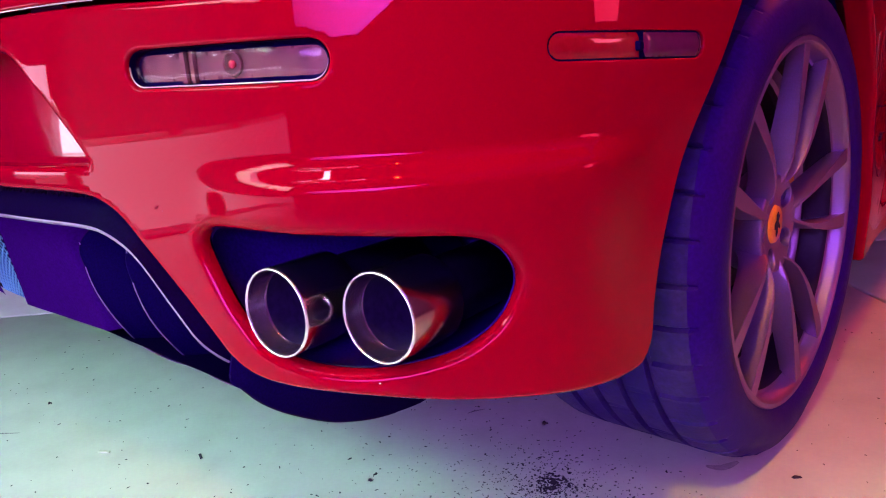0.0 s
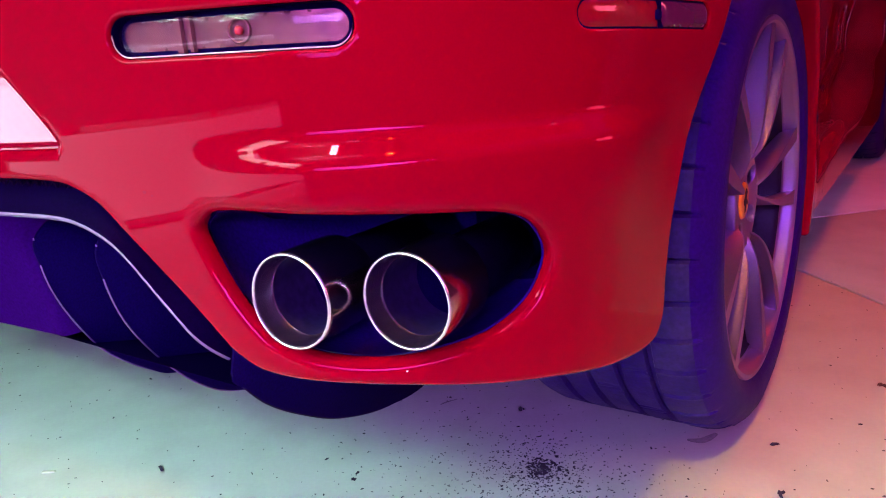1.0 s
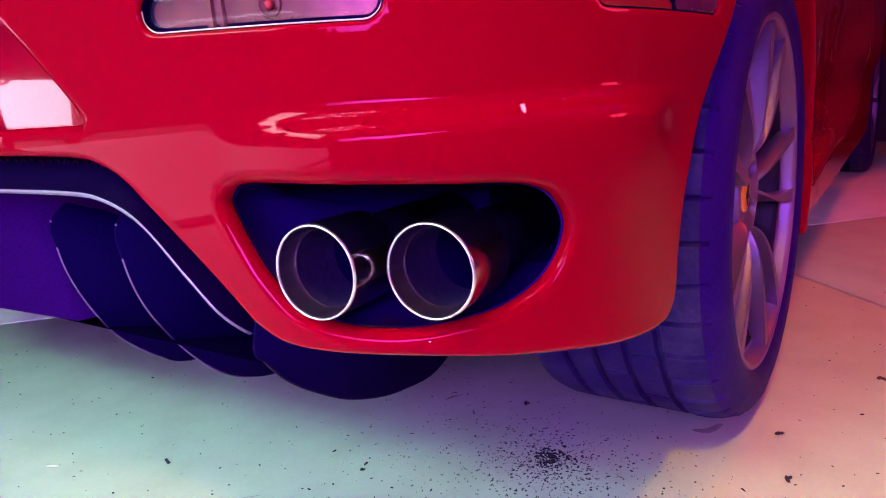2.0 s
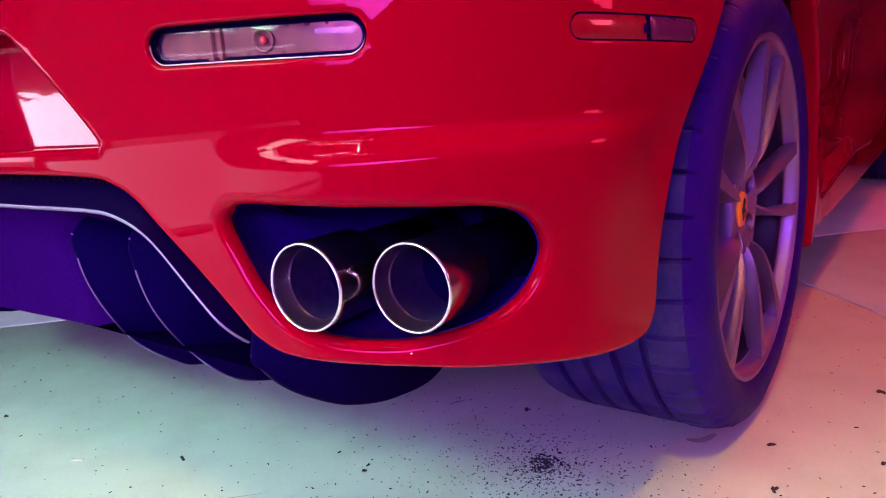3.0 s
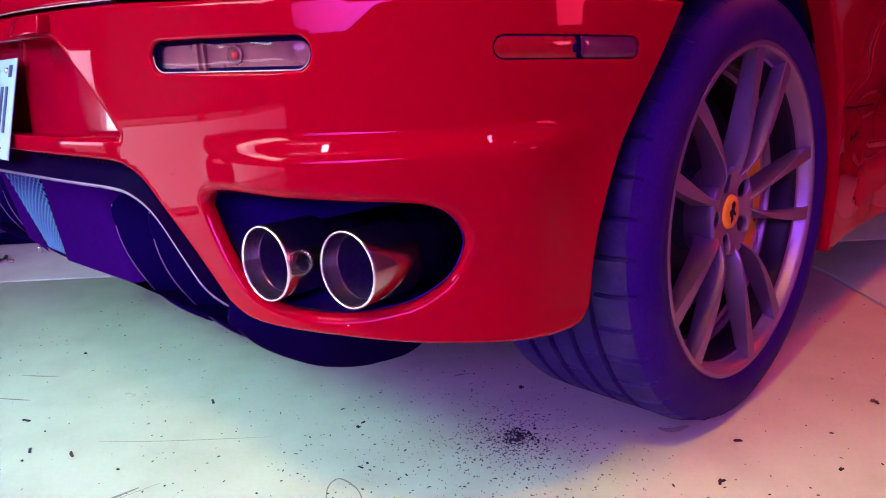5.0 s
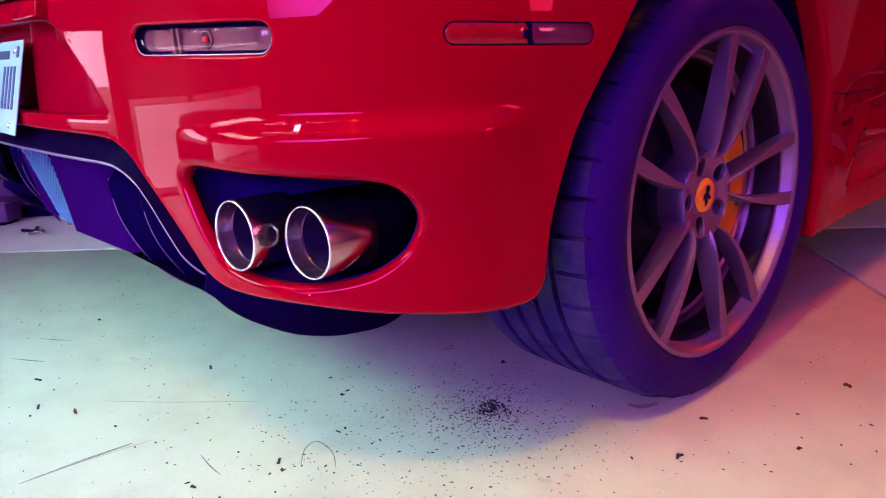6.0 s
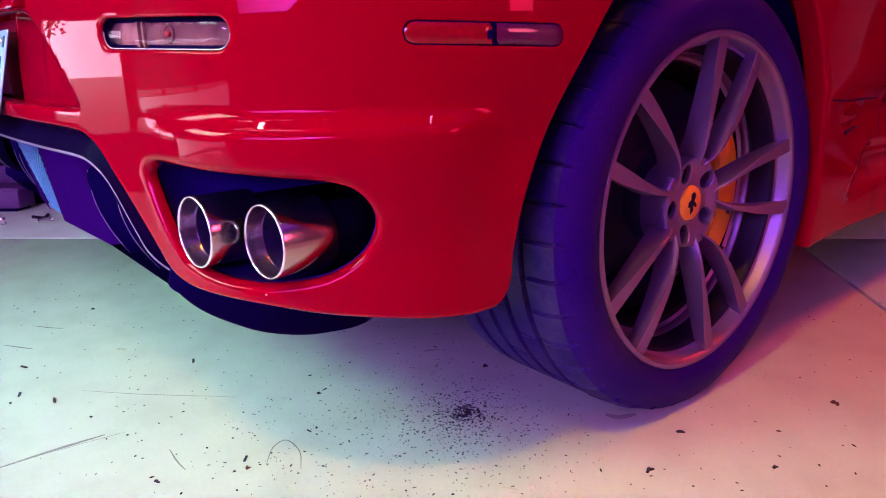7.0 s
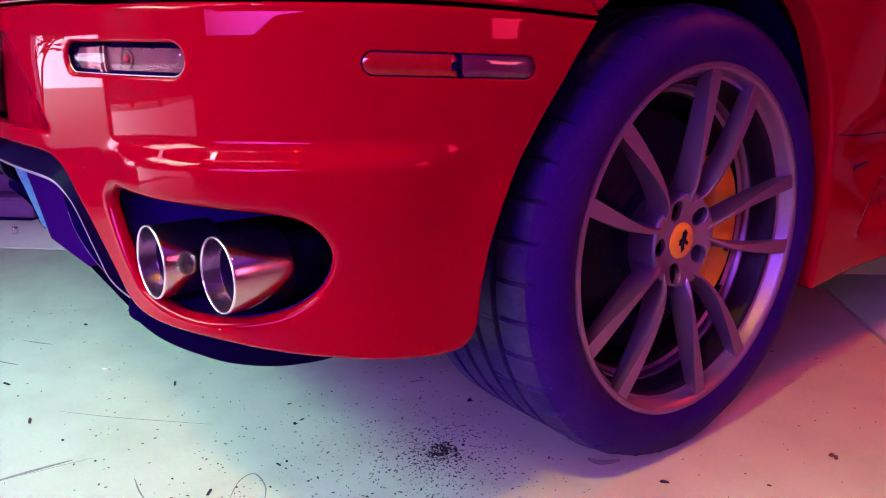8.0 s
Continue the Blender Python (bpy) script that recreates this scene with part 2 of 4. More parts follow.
def plate_bm(outline, thick, place):
    """A plate of a flat outline (u, v); place(u, v, w) puts it in space, w from -thick/2 to thick/2."""
    bm = bmesh.new()
    a = [bm.verts.new(place(u, v, -thick / 2)) for u, v in outline]
    b = [bm.verts.new(place(u, v, thick / 2)) for u, v in outline]
    bm.faces.new(a)
    bm.faces.new(b[::-1])
    n = len(outline)
    for i in range(n):
        bm.faces.new((a[i], b[i], b[(i + 1) % n], a[(i + 1) % n]))
    return bm


def spline(points, per=8, closed=False):
    """Catmull-Rom through points of any dimension."""
    P = [np.array(p, float) for p in points]
    n = len(P)
    out = []
    for i in range(n if closed else n - 1):
        if closed:
            a, b, c, d = P[i - 1], P[i], P[(i + 1) % n], P[(i + 2) % n]
        else:
            a, b, c, d = P[max(i - 1, 0)], P[i], P[i + 1], P[min(i + 2, n - 1)]
        for k in range(per):
            t = k / per
            out.append(0.5 * (2 * b + (c - a) * t + (2 * a - 5 * b + 4 * c - d) * t * t + (3 * b - a - 3 * c + d) * t ** 3))
    if not closed:
        out.append(P[-1])
    return out


def even(loop, step, closed=True):
    """The same line with points at an even step."""
    L = np.array(loop)
    if closed:
        L = np.vstack([L, L[:1]])
    d = np.r_[0, np.cumsum(np.linalg.norm(np.diff(L, axis=0), axis=1))]
    n = max(4, int(round(d[-1] / step)))
    q = np.linspace(0, d[-1], n + 1)
    out = np.stack([np.interp(q, d, L[:, k]) for k in range(L.shape[1])], 1)
    return out[:-1] if closed else out


def smooth01(t):
    t = np.clip(t, 0, 1)
    return t * t * (3 - 2 * t)


def inside(pts, loop):
    x, y = pts[:, 0], pts[:, 1]
    odd = np.zeros(len(pts), bool)
    n = len(loop)
    for i in range(n):
        (x0, y0), (x1, y1) = loop[i], loop[(i + 1) % n]
        if y0 == y1:
            continue
        c = ((y0 > y) != (y1 > y)) & (x < (x1 - x0) * (y - y0) / (y1 - y0) + x0)
        odd ^= c
    return odd


def distance(pts, loop):
    best = np.full(len(pts), 9.0)
    n = len(loop)
    for i in range(n):
        a, b = loop[i], loop[(i + 1) % n]
        ab = b - a
        k = np.clip(((pts - a) @ ab) / max(ab @ ab, 1e-12), 0, 1)
        best = np.minimum(best, np.linalg.norm(pts - a - k[:, None] * ab, axis=1))
    return best


def loop_inner(loop, d, sign):
    """The loop moved d to its side."""
    t = np.roll(loop, -1, 0) - np.roll(loop, 1, 0)
    t /= np.maximum(np.linalg.norm(t, axis=1), 1e-9)[:, None]
    return loop + sign * d * np.stack([-t[:, 1], t[:, 0]], 1)


def signed_area(loop):
    x, y = loop[:, 0], loop[:, 1]
    return 0.5 * np.sum(x * np.roll(y, -1) - np.roll(x, -1) * y)


from mathutils.geometry import delaunay_2d_cdt


def panel_bm(outer, holes, surface, step, no_roll=None, lips=()):
    """A pressed panel over a flat domain. outer and holes: (loop, rolled radius, lip depth).
    surface(u, v) gives places and outward normals for arrays. Edges roll inwards and carry a lip."""
    loops = [outer] + list(holes)
    coords, edges = [], []
    for n, (loop, r, lip) in enumerate(loops):
        base = len(coords)
        coords += [tuple(p) for p in loop]
        m = len(loop)
        edges += [(base + i, base + (i + 1) % m) for i in range(m)]
    ring_pts = []
    for n, (loop, r, lip) in enumerate(loops):
        if r <= 0:
            continue
        sign = 1 if signed_area(loop) > 0 else -1
        if n:
            sign = -sign
        for f in (0.08, 0.3, 0.62, 1.0):
            ring_pts.append(loop_inner(loop, r * f, sign))
    lo, hi = outer[0].min(0), outer[0].max(0)
    gx, gy = np.meshgrid(np.arange(lo[0] + step / 2, hi[0], step), np.arange(lo[1] + step / 2, hi[1], step))
    gx[1::2] += step / 2
    g = np.stack([gx.ravel(), gy.ravel()], 1)
    keep = inside(g, outer[0])
    for loop, r, lip in holes:
        keep &= ~inside(g, loop)
    for loop, r, lip in loops:
        keep &= distance(g, loop) > max(1.25 * r, step * 0.45)
    pts = [g[keep]]
    for p in ring_pts:
        k = inside(p, outer[0])
        for loop, r, lip in holes:
            k &= ~inside(p, loop)
        k &= np.min([distance(p, loop) for loop, r, lip in loops], axis=0) > 0.0004
        pts.append(p[k])
    allp = np.vstack(pts)
    coords = coords + [tuple(p) for p in allp]
    vs, es, fs, *_ = delaunay_2d_cdt([Vector(c) for c in coords], edges, [], 0, 1e-6)
    V = np.array([(v.x, v.y) for v in vs])
    F = np.array([f for f in fs if len(f) == 3])
    cen = V[F].mean(1)
    ok = inside(cen, outer[0])
    for loop, r, lip in holes:
        ok &= ~inside(cen, loop)
    F = F[ok]
    sink = np.zeros(len(V))
    for loop, r, lip in loops:
        if r > 0:
            d = distance(V, loop)
            q = np.clip(r - d, 0, r)
            if no_roll is not None:
                q = np.where(no_roll(V), 0, q)
            sink = np.maximum(sink, r - np.sqrt(np.maximum(r * r - q * q, 0)))
    X, N = surface(V[:, 0], V[:, 1])
    X = X - N * sink[:, None]
    bm = bmesh.new()
    bv = [bm.verts.new(x) for x in X]
    for f in F:
        try:
            bm.faces.new([bv[i] for i in f])
        except ValueError:
            pass
    for v in [v for v in bm.verts if not v.link_faces]:
        bm.verts.remove(v)
    for loop, r, lip in loops:
        if lip <= 0:
            continue
        X, N = surface(loop[:, 0], loop[:, 1])
        rr = np.full(len(loop), r)
        if no_roll is not None:
            rr = np.where(no_roll(loop), 0, rr)
        rows = [[Vector(x - n * (q + lip * f)) for x, n, q in zip(X, N, rr)] for f in (0, 0.25, 0.6, 1.0)]
        merge(bm, grid_bm(rows, close_v=True))
    bmesh.ops.remove_doubles(bm, verts=bm.verts[:], dist=0.0002)
    return bm


def mirrored(bm):
    other = bm.copy()
    for v in other.verts:
        v.co.x = -v.co.x
    merge(bm, other)
    bmesh.ops.remove_doubles(bm, verts=bm.verts[:], dist=0.0003)
    return bm


# ---- garage ----
def slab_bm(e1a, e1b, e2a, e2b, z0, z1, bevel=0.004):
    bm = box_bm(e1a, e1b, e2a, e2b, z0, z1, bevel, 2)
    bmesh.ops.rotate(bm, verts=bm.verts[:], cent=(0, 0, 0), matrix=Matrix.Rotation(radians(45), 3, "Z"))
    return bm


# e1 runs along (1, 1), e2 along (-1, 1)
floor = part("floor", slab_bm(DOOR, RIGHT, BACK, FAR, -0.12, -0.012, 0), JOINT, smooth=False)
tagged(floor, "smooth pale concrete garage floor with sawn joints", "floor", kind="structure")
J1, J2, JW = 1.153, 0.354, 0.0050
for a, b in ((DOOR, J1 - JW), (J1 + JW, RIGHT)):
    for c, d in ((BACK, J2 - JW), (J2 + JW, FAR)):
        part("concrete_slab", slab_bm(a, b, c, d, -0.1, 0.0, 0.003), CONCRETE, floor)


def wall(name, e1a, e1b, e2a, e2b, z0, z1, mat, label):
    return tagged(part(name, slab_bm(e1a, e1b, e2a, e2b, z0, z1, 0), mat, smooth=False), label, "wall", kind="structure")


wall("wall_far", DOOR, RIGHT, FAR, FAR + 0.15, -0.1, TOP, WALL, "painted plasterboard wall beyond the car")
wall("wall_right", RIGHT, RIGHT + 0.15, BACK - 0.15, FAR + 0.15, -0.1, TOP, WALL, "painted plasterboard side wall")
wall("wall_back", DOOR, RIGHT, BACK - 0.15, BACK, -0.1, TOP, WALL, "painted plasterboard wall behind the walk")
# the unseen wall towards the yard: low and high window sized for reflections
DO0, DO1, DOL, DOH = -0.80, -0.36, 0.25, 0.82
WI0, WI1 = -2.7, -0.88
wall("wall_door_pier", DOOR - 0.15, DOOR, DO1, FAR + 0.15, -0.1, TOP, WALL, "wall beside the low window")
wall("wall_door_corner", DOOR - 0.15, DOOR, BACK - 0.15, WI0 - 0.65, -0.1, TOP, WALL, "wall beside the added garage door")
wall("wall_door_corner_low", DOOR - 0.15, DOOR, WI0 - 0.65, WI0, -0.1, 0.012, WALL, "threshold under the added garage door")
wall("wall_door_corner_high", DOOR - 0.15, DOOR, WI0 - 0.65, WI0, 0.42, TOP, WALL, "wall beside the high window")
wall("wall_door_sill", DOOR - 0.15, DOOR, DO0, DO1, -0.1, DOL, WALL, "wall under the low window")
wall("wall_door_lintel", DOOR - 0.15, DOOR, DO0, DO1, DOH, TOP, WALL, "wall over the low window")
# Post out of view, added for a warm reflection.
wall("wall_door_post", DOOR - 0.15, DOOR, WI1, DO0, -0.1, TOP, WOOD, "unseen timber post added between the windows for its reflection")
wall("door_threshold", DOOR - 0.15, DOOR, WI0, WI1, -0.1, 0.012, WALL, "concrete threshold under the added garage door")
# Unseen door, added so that a bright low band reflects below it.
garage_door = wall("garage_door", DOOR - 0.13, DOOR - 0.05, WI0, WI1, 0.42, 1.75, PALE, "unseen pale garage door added above the low strip lamp")
for z in (0.44, 0.88, 1.32):
    for k in range(3):
        e2 = WI0 + 0.03 + k * (WI1 - WI0) / 3
        part("door_panel", slab_bm(DOOR - 0.052, DOOR - 0.030, e2, e2 + (WI1 - WI0) / 3 - 0.06, z, z + 0.39, 0.008), PALE, garage_door, smooth=False)
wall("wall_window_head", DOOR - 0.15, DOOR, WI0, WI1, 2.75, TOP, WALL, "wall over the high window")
# Unseen uprights, added as dark stripes for the paint to reflect.
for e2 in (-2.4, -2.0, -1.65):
    wall("window_mullion", DOOR - 0.10, DOOR - 0.02, e2 - 0.05, e2 + 0.05, 1.75, 2.75, WALLDARK, "unseen dark upright added to stripe the reflections")
# Door out of view, added to put pale upright bars into the bumper.
side_door = tagged(part("door_1", slab_bm(RIGHT - 0.045, RIGHT - 0.004, -2.35, -1.55, 0.01, 2.02, 0.004), CHIPW, smooth=False), "unseen white panelled door added to reflect in the bumper", "door", kind="structure")
for z0, z1 in ((0.18, 0.85), (1.0, 1.85)):
    for a in (-2.26, -1.92):
        part("panel", slab_bm(RIGHT - 0.058, RIGHT - 0.043, a, a + 0.28, z0, z1, 0.006), PALE, side_door, smooth=False)
part("handle", slab_bm(RIGHT - 0.10, RIGHT - 0.045, -1.64, -1.60, 0.98, 1.01, 0.006), BRIGHT, side_door)
tagged(part("ceiling", slab_bm(DOOR - 0.15, RIGHT + 0.15, BACK - 0.15, FAR + 0.15, TOP, TOP + 0.1, 0), CEIL, smooth=False), "plain painted garage ceiling", "ceiling", kind="structure")
for e1, e2 in ((0.60, -1.50), (1.25, -1.40), (1.95, -1.60)):
    light = thing("downlight", "small round ceiling downlight with a white ring", "ceiling light", Matrix.Translation(room(e1, e2, TOP)), "ceiling downlights")
    part("ring", lathe_bm([(0.0, 0.052), (-0.008, 0.05), (-0.010, 0.042), (-0.002, 0.036)], 32, "z"), CHIPW, light)
    part("bulb", lathe_bm([(-0.003, 0.0), (-0.003, 0.036)], 24, "z"), LAMPGLOW, light, "glowing lamp disc", smooth=False)
backdrop = part("backdrop", grid_bm([[room(DOOR - 0.5 - 16 * math.cos(a), -0.5 + 16 * math.sin(a), z) for a in np.linspace(-1.45, 1.45, 30)] for z in (-0.06, 6, 12, 18)]), SKYGLOW)
tagged(backdrop, "bright white overcast sky outside the window", "sky", kind="structure")
ground = part("ground", slab_bm(-400, DOOR - 0.15, -400, 400, -0.3, -0.06, 0), GRAVEL, smooth=False)
tagged(ground, "pale gravel yard outside the window", "ground", kind="structure")


# ---- car ----
car = thing("sports_car", "glossy red low sports car parked on the concrete floor", "car")

PLAN = [(-0.3, -0.805), (0, -0.825), (0.3, -0.805), (0.55, -0.752), (0.665, -0.723), (0.75, -0.684), (0.825, -0.622), (0.883, -0.538), (0.918, -0.45), (0.939, -0.356), (0.953, -0.22), (0.958, -0.05), (0.958, 0.2)]
plan = np.array(spline(PLAN, 60)[60:])
for _ in range(400):
    plan[1:-1] = (plan[:-2] + 2 * plan[1:-1] + plan[2:]) / 4
plan_s = np.r_[0, np.cumsum(np.linalg.norm(np.diff(plan, axis=0), axis=1))]
plan_t = np.gradient(plan, plan_s, axis=0)
plan_t /= np.linalg.norm(plan_t, axis=1)[:, None]


def on_plan(s, z, off):
    x, y = np.interp(s, plan_s, plan[:, 0]), np.interp(s, plan_s, plan[:, 1])
    tx, ty = np.interp(s, plan_s, plan_t[:, 0]), np.interp(s, plan_s, plan_t[:, 1])
    n = np.stack([ty, -tx, np.zeros_like(tx)], 1)
    n /= np.linalg.norm(n, axis=1)[:, None]
    return np.stack([x, y, z * np.ones_like(x)], 1) + n * np.reshape(off, (-1, 1)), n


def bumper_off(s, z):
    ledge = 0.018 * smooth01((s - 0.60) / 0.14) * smooth01((1.11 - s) / 0.12)
    off = ledge * smooth01((0.521 - z) / 0.027) * (1 - 0.8 * smooth01((0.485 - z) / 0.15))
    off = off - 0.013 * smooth01((s - 0.94) / 0.18) * smooth01((0.59 - z) / 0.13)
    off = off - 0.9 * np.maximum(z - 0.60, 0) ** 2
    return off


def bumper(s, z):
    return on_plan(s, z, bumper_off(s, z))


TOPLINE = [(0, 0.682), (0.29, 0.680), (0.487, 0.676), (0.62, 0.668), (0.80, 0.663), (0.996, 0.659), (1.126, 0.653), (1.255, 0.644)]
ARCH = [(1.255, 0.644), (1.226, 0.608), (1.184, 0.545), (1.149, 0.478), (1.118, 0.40), (1.103, 0.34), (1.099, 0.305), (1.092, 0.285), (1.075, 0.270), (1.04, 0.267)]
UNDER = [(1.04, 0.267), (0.99, 0.271), (0.93, 0.278), (0.857, 0.286), (0.79, 0.294), (0.74, 0.298), (0.695, 0.301), (0.665, 0.305), (0.643, 0.312), (0.622, 0.326)]
SHOULDER = [(0.622, 0.326), (0.583, 0.370), (0.553, 0.402), (0.52, 0.436), (0.495, 0.462), (0.47, 0.477), (0.44, 0.485), (0.36, 0.489), (0.2, 0.491), (0, 0.492)]
RECESS = [(0, 0.517), (0.20, 0.517), (0.43, 0.517), (0.452, 0.519), (0.456, 0.525), (0.428, 0.560), (0.394, 0.597), (0.358, 0.630), (0.336, 0.641), (0.28, 0.647), (0, 0.649)]
outline = spline(RECESS, 6)[:-1] + [np.array((0, 0.649))] + spline(TOPLINE, 6)[:-1] + spline(ARCH, 6)[:-1] + spline(UNDER, 6)[:-1] + spline(SHOULDER, 6)
outline = even(outline, 0.005)
EXHAUST = [(0.6065, 0.438), (0.6095, 0.447), (0.6165, 0.4535), (0.627, 0.4565), (0.648, 0.4573), (0.70, 0.456), (0.76, 0.453), (0.82, 0.449), (0.87, 0.445), (0.90, 0.436), (0.917, 0.420), (0.925, 0.398), (0.918, 0.373), (0.902, 0.353), (0.872, 0.335), (0.84, 0.326), (0.80, 0.320), (0.76, 0.319), (0.715, 0.324), (0.685, 0.332), (0.665, 0.342), (0.648, 0.360), (0.632, 0.382), (0.616, 0.413)]
exhaust_loop = even(spline(EXHAUST, 6, True), 0.005)


def stadium(s0, z0, s1, z1, h, step=0.004):
    """A slot with round ends between two end places."""
    a, b = np.array((s0, z0)), np.array((s1, z1))
    d = (b - a) / np.linalg.norm(b - a)
    n = np.array((-d[1], d[0]))
    A, B = a + d * h, b - d * h
    pts = [B + h * (math.cos(q) * d + math.sin(q) * n) for q in np.linspace(-math.pi / 2, math.pi / 2, 14)]
    pts += [A + h * (-math.cos(q) * d - math.sin(q) * n) for q in np.linspace(-math.pi / 2, math.pi / 2, 14)]
    return even(pts, step)


LAMP_SLOT = (0.545, 0.6100, 0.774, 0.6045)
MARK_SLOT = (0.964, 0.6005, 1.163, 0.5925)
lamp_loop = stadium(*LAMP_SLOT, 0.0180)
mark_loop = stadium(*MARK_SLOT, 0.0128)
bm = panel_bm((outline, 0.007, 0.02), [(exhaust_loop, 0.011, 0.004), (lamp_loop, 0.004, 0.018), (mark_loop, 0.0015, 0.006)], bumper, 0.0065, no_roll=lambda V: V[:, 0] < 0.004)
bumper_ob = part("rear_bumper", mirrored(bm), PAINT, car, "glossy red painted rear bumper")


# small chips and blemishes in the paint
for s0, z0, r, mat in ((0.555, 0.4757, 0.0022, DULLRED), (0.563, 0.4725, 0.0012, DULLRED), (0.79, 0.3095, 0.0011, CHIPW), (0.83, 0.470, 0.0008, DULLRED), (1.02, 0.52, 0.0009, DULLRED)):
    a = np.linspace(0, 2 * math.pi, 9)[:-1]
    ss, zz = s0 + r * np.cos(a) * (1 + 0.3 * np.sin(3 * a)), z0 + 0.8 * r * np.sin(a)
    X, N = on_plan(ss, zz, bumper_off(ss, zz) + 0.0003)
    bm = bmesh.new()
    bm.faces.new([bm.verts.new(p) for p in X])
    part("paint_chip", bm, mat, bumper_ob, smooth=False)


# the panel above the seam
def tail(s, z):
    return on_plan(s, z, -0.9 * np.maximum(z - 0.60, 0) ** 2 - 0.35 * np.maximum(z - 0.72, 0))


up = [(s, z + 0.0045) for s, z in TOPLINE]
outline = [np.array(p) for p in spline(up, 6)] + [np.array(p) for p in ((1.20, 0.72), (1.18, 0.80), (1.15, 0.88), (0.8, 0.90), (0.4, 0.91), (0, 0.91))]
outline = even(outline, 0.008)
bm = panel_bm((outline, 0.004, 0.012), [], tail, 0.015, no_roll=lambda V: V[:, 0] < 0.004)
part("tail_panel", mirrored(bm), PAINT, car, "glossy red tail panel above the bumper seam")

# Pale tube along the seam paints the highlight on its rounded edge.
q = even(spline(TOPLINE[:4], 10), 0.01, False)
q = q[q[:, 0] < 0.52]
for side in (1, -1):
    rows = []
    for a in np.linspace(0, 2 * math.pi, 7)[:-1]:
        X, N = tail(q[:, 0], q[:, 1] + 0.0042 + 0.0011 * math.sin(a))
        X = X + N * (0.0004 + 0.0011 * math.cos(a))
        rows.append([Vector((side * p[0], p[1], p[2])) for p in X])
    part("seam_edge", grid_bm(rows, close_u=True), SEAM_GLINT, car, "bright line painting the highlight along the tail panel's edge")

# number plate recess: flat floor, plinth and plate
RISE = ((0.500, 0.0), (0.505, 0.0), (0.58, 0.004), (0.66, 0.012))
for side in (1, -1):
    line = ((0.50, -0.7135), (0.46, -0.7190), (0.30, -0.7412), (0.185, -0.7570))
    rows = [[Vector((side * x, y + d, z)) for x, y in line] for z, d in RISE]
    part("plate_recess", grid_bm(rows), PAINT_COATED, car, "glossy red recess around the number plate", sharp=14)
line = ((0.186, -0.7568), (0.182, -0.7580), (0.152, -0.785), (0.149, -0.7865), (0.145, -0.787), (0.03, -0.787))
line = line + tuple((-x, y) for x, y in line[::-1])
part("plate_plinth", grid_bm([[Vector((x, y + d, z)) for x, y in line] for z, d in RISE]), PAINT_COATED, car, "glossy red plinth behind the plate", sharp=14)
bm = grid_bm([[Vector((x, y, 0.505)) for x in np.linspace(-0.5, 0.5, 9)] for y in (-0.83, -0.80, -0.70)])
for v in bm.verts:
    v.co.y = max(v.co.y, -0.817 + 0.30 * v.co.x ** 2)
part("recess_floor", bm, PAINT, car)
plate = part("number_plate", box_bm(-0.1525, 0.1525, -0.0012, 0.0012, -0.076, 0.076, 0.001), PLATE, car, "pale mint number plate with dark characters")
plate.matrix_basis = pose(0.018, -0.813, 0.553, -15, 0, 0)
for x0, x1, z0, z1 in ((-0.06, 0.07, 0.046, 0.060), (0.110, 0.122, -0.036, 0.034), (0.086, 0.098, -0.036, 0.034), (0.062, 0.074, -0.036, 0.034), (0.038, 0.050, -0.036, 0.034), (-0.02, -0.008, -0.036, 0.034), (-0.044, -0.032, -0.036, 0.034), (-0.10, -0.088, -0.036, 0.034), (0.120, 0.136, 0.048, 0.066)):
    part("character_bar", box_bm(x0, x1, -0.0022, -0.0010, z0, z1), INK, plate, smooth=False)
for x in (-0.09, 0.108):
    for z in (-0.062, 0.058):
        screw = part("plate_screw", lathe_bm([(-0.004, 0), (-0.004, 0.003), (-0.001, 0.005)], 12, "y"), CHROME, plate)
        screw.matrix_basis = pose(x, 0, z)

# raised corner of the tail over the recess
for side in (1, -1):
    bm = box_bm(0.258, 0.340, -0.012, 0.012, 0.651, 0.6745, 0.003, 2)
    for v in bm.verts:
        x, y = float(np.interp(v.co.x, plan[:, 0][:400], plan[:, 1][:400])), 0
        v.co = Vector((side * v.co.x, x + v.co.y - 0.003 + 0.25 * (v.co.z - 0.651), v.co.z))
    part("tail_corner", bm, PAINT, car, "raised red corner over the plate recess", sharp=40)

# lamps in the bumper
def slot_sheet(loop, off, dome=0.0, step=0.006):
    sheet = panel_bm((loop, 0.0, 0.0), [], lambda s, z: on_plan(s, z, bumper_off(s, z) + off + dome * np.minimum(distance(np.stack([s, z], 1), loop) / 0.008, 1) ** 0.5), step)
    return sheet


def inset(loop, d):
    return loop_inner(loop, d, 1 if signed_area(loop) > 0 else -1)


def half(loop, s0, keep_low):
    """The part of a loop on one side of a cut at s0."""
    q = loop.copy()
    q[:, 0] = np.minimum(q[:, 0], s0) if keep_low else np.maximum(q[:, 0], s0)
    keep = np.r_[True, np.linalg.norm(np.diff(q, axis=0), axis=1) > 0.0008]
    return even(q[keep], 0.003)


def flip(b, side):
    if side < 0:
        for v in b.verts:
            v.co.x = -v.co.x
    return b


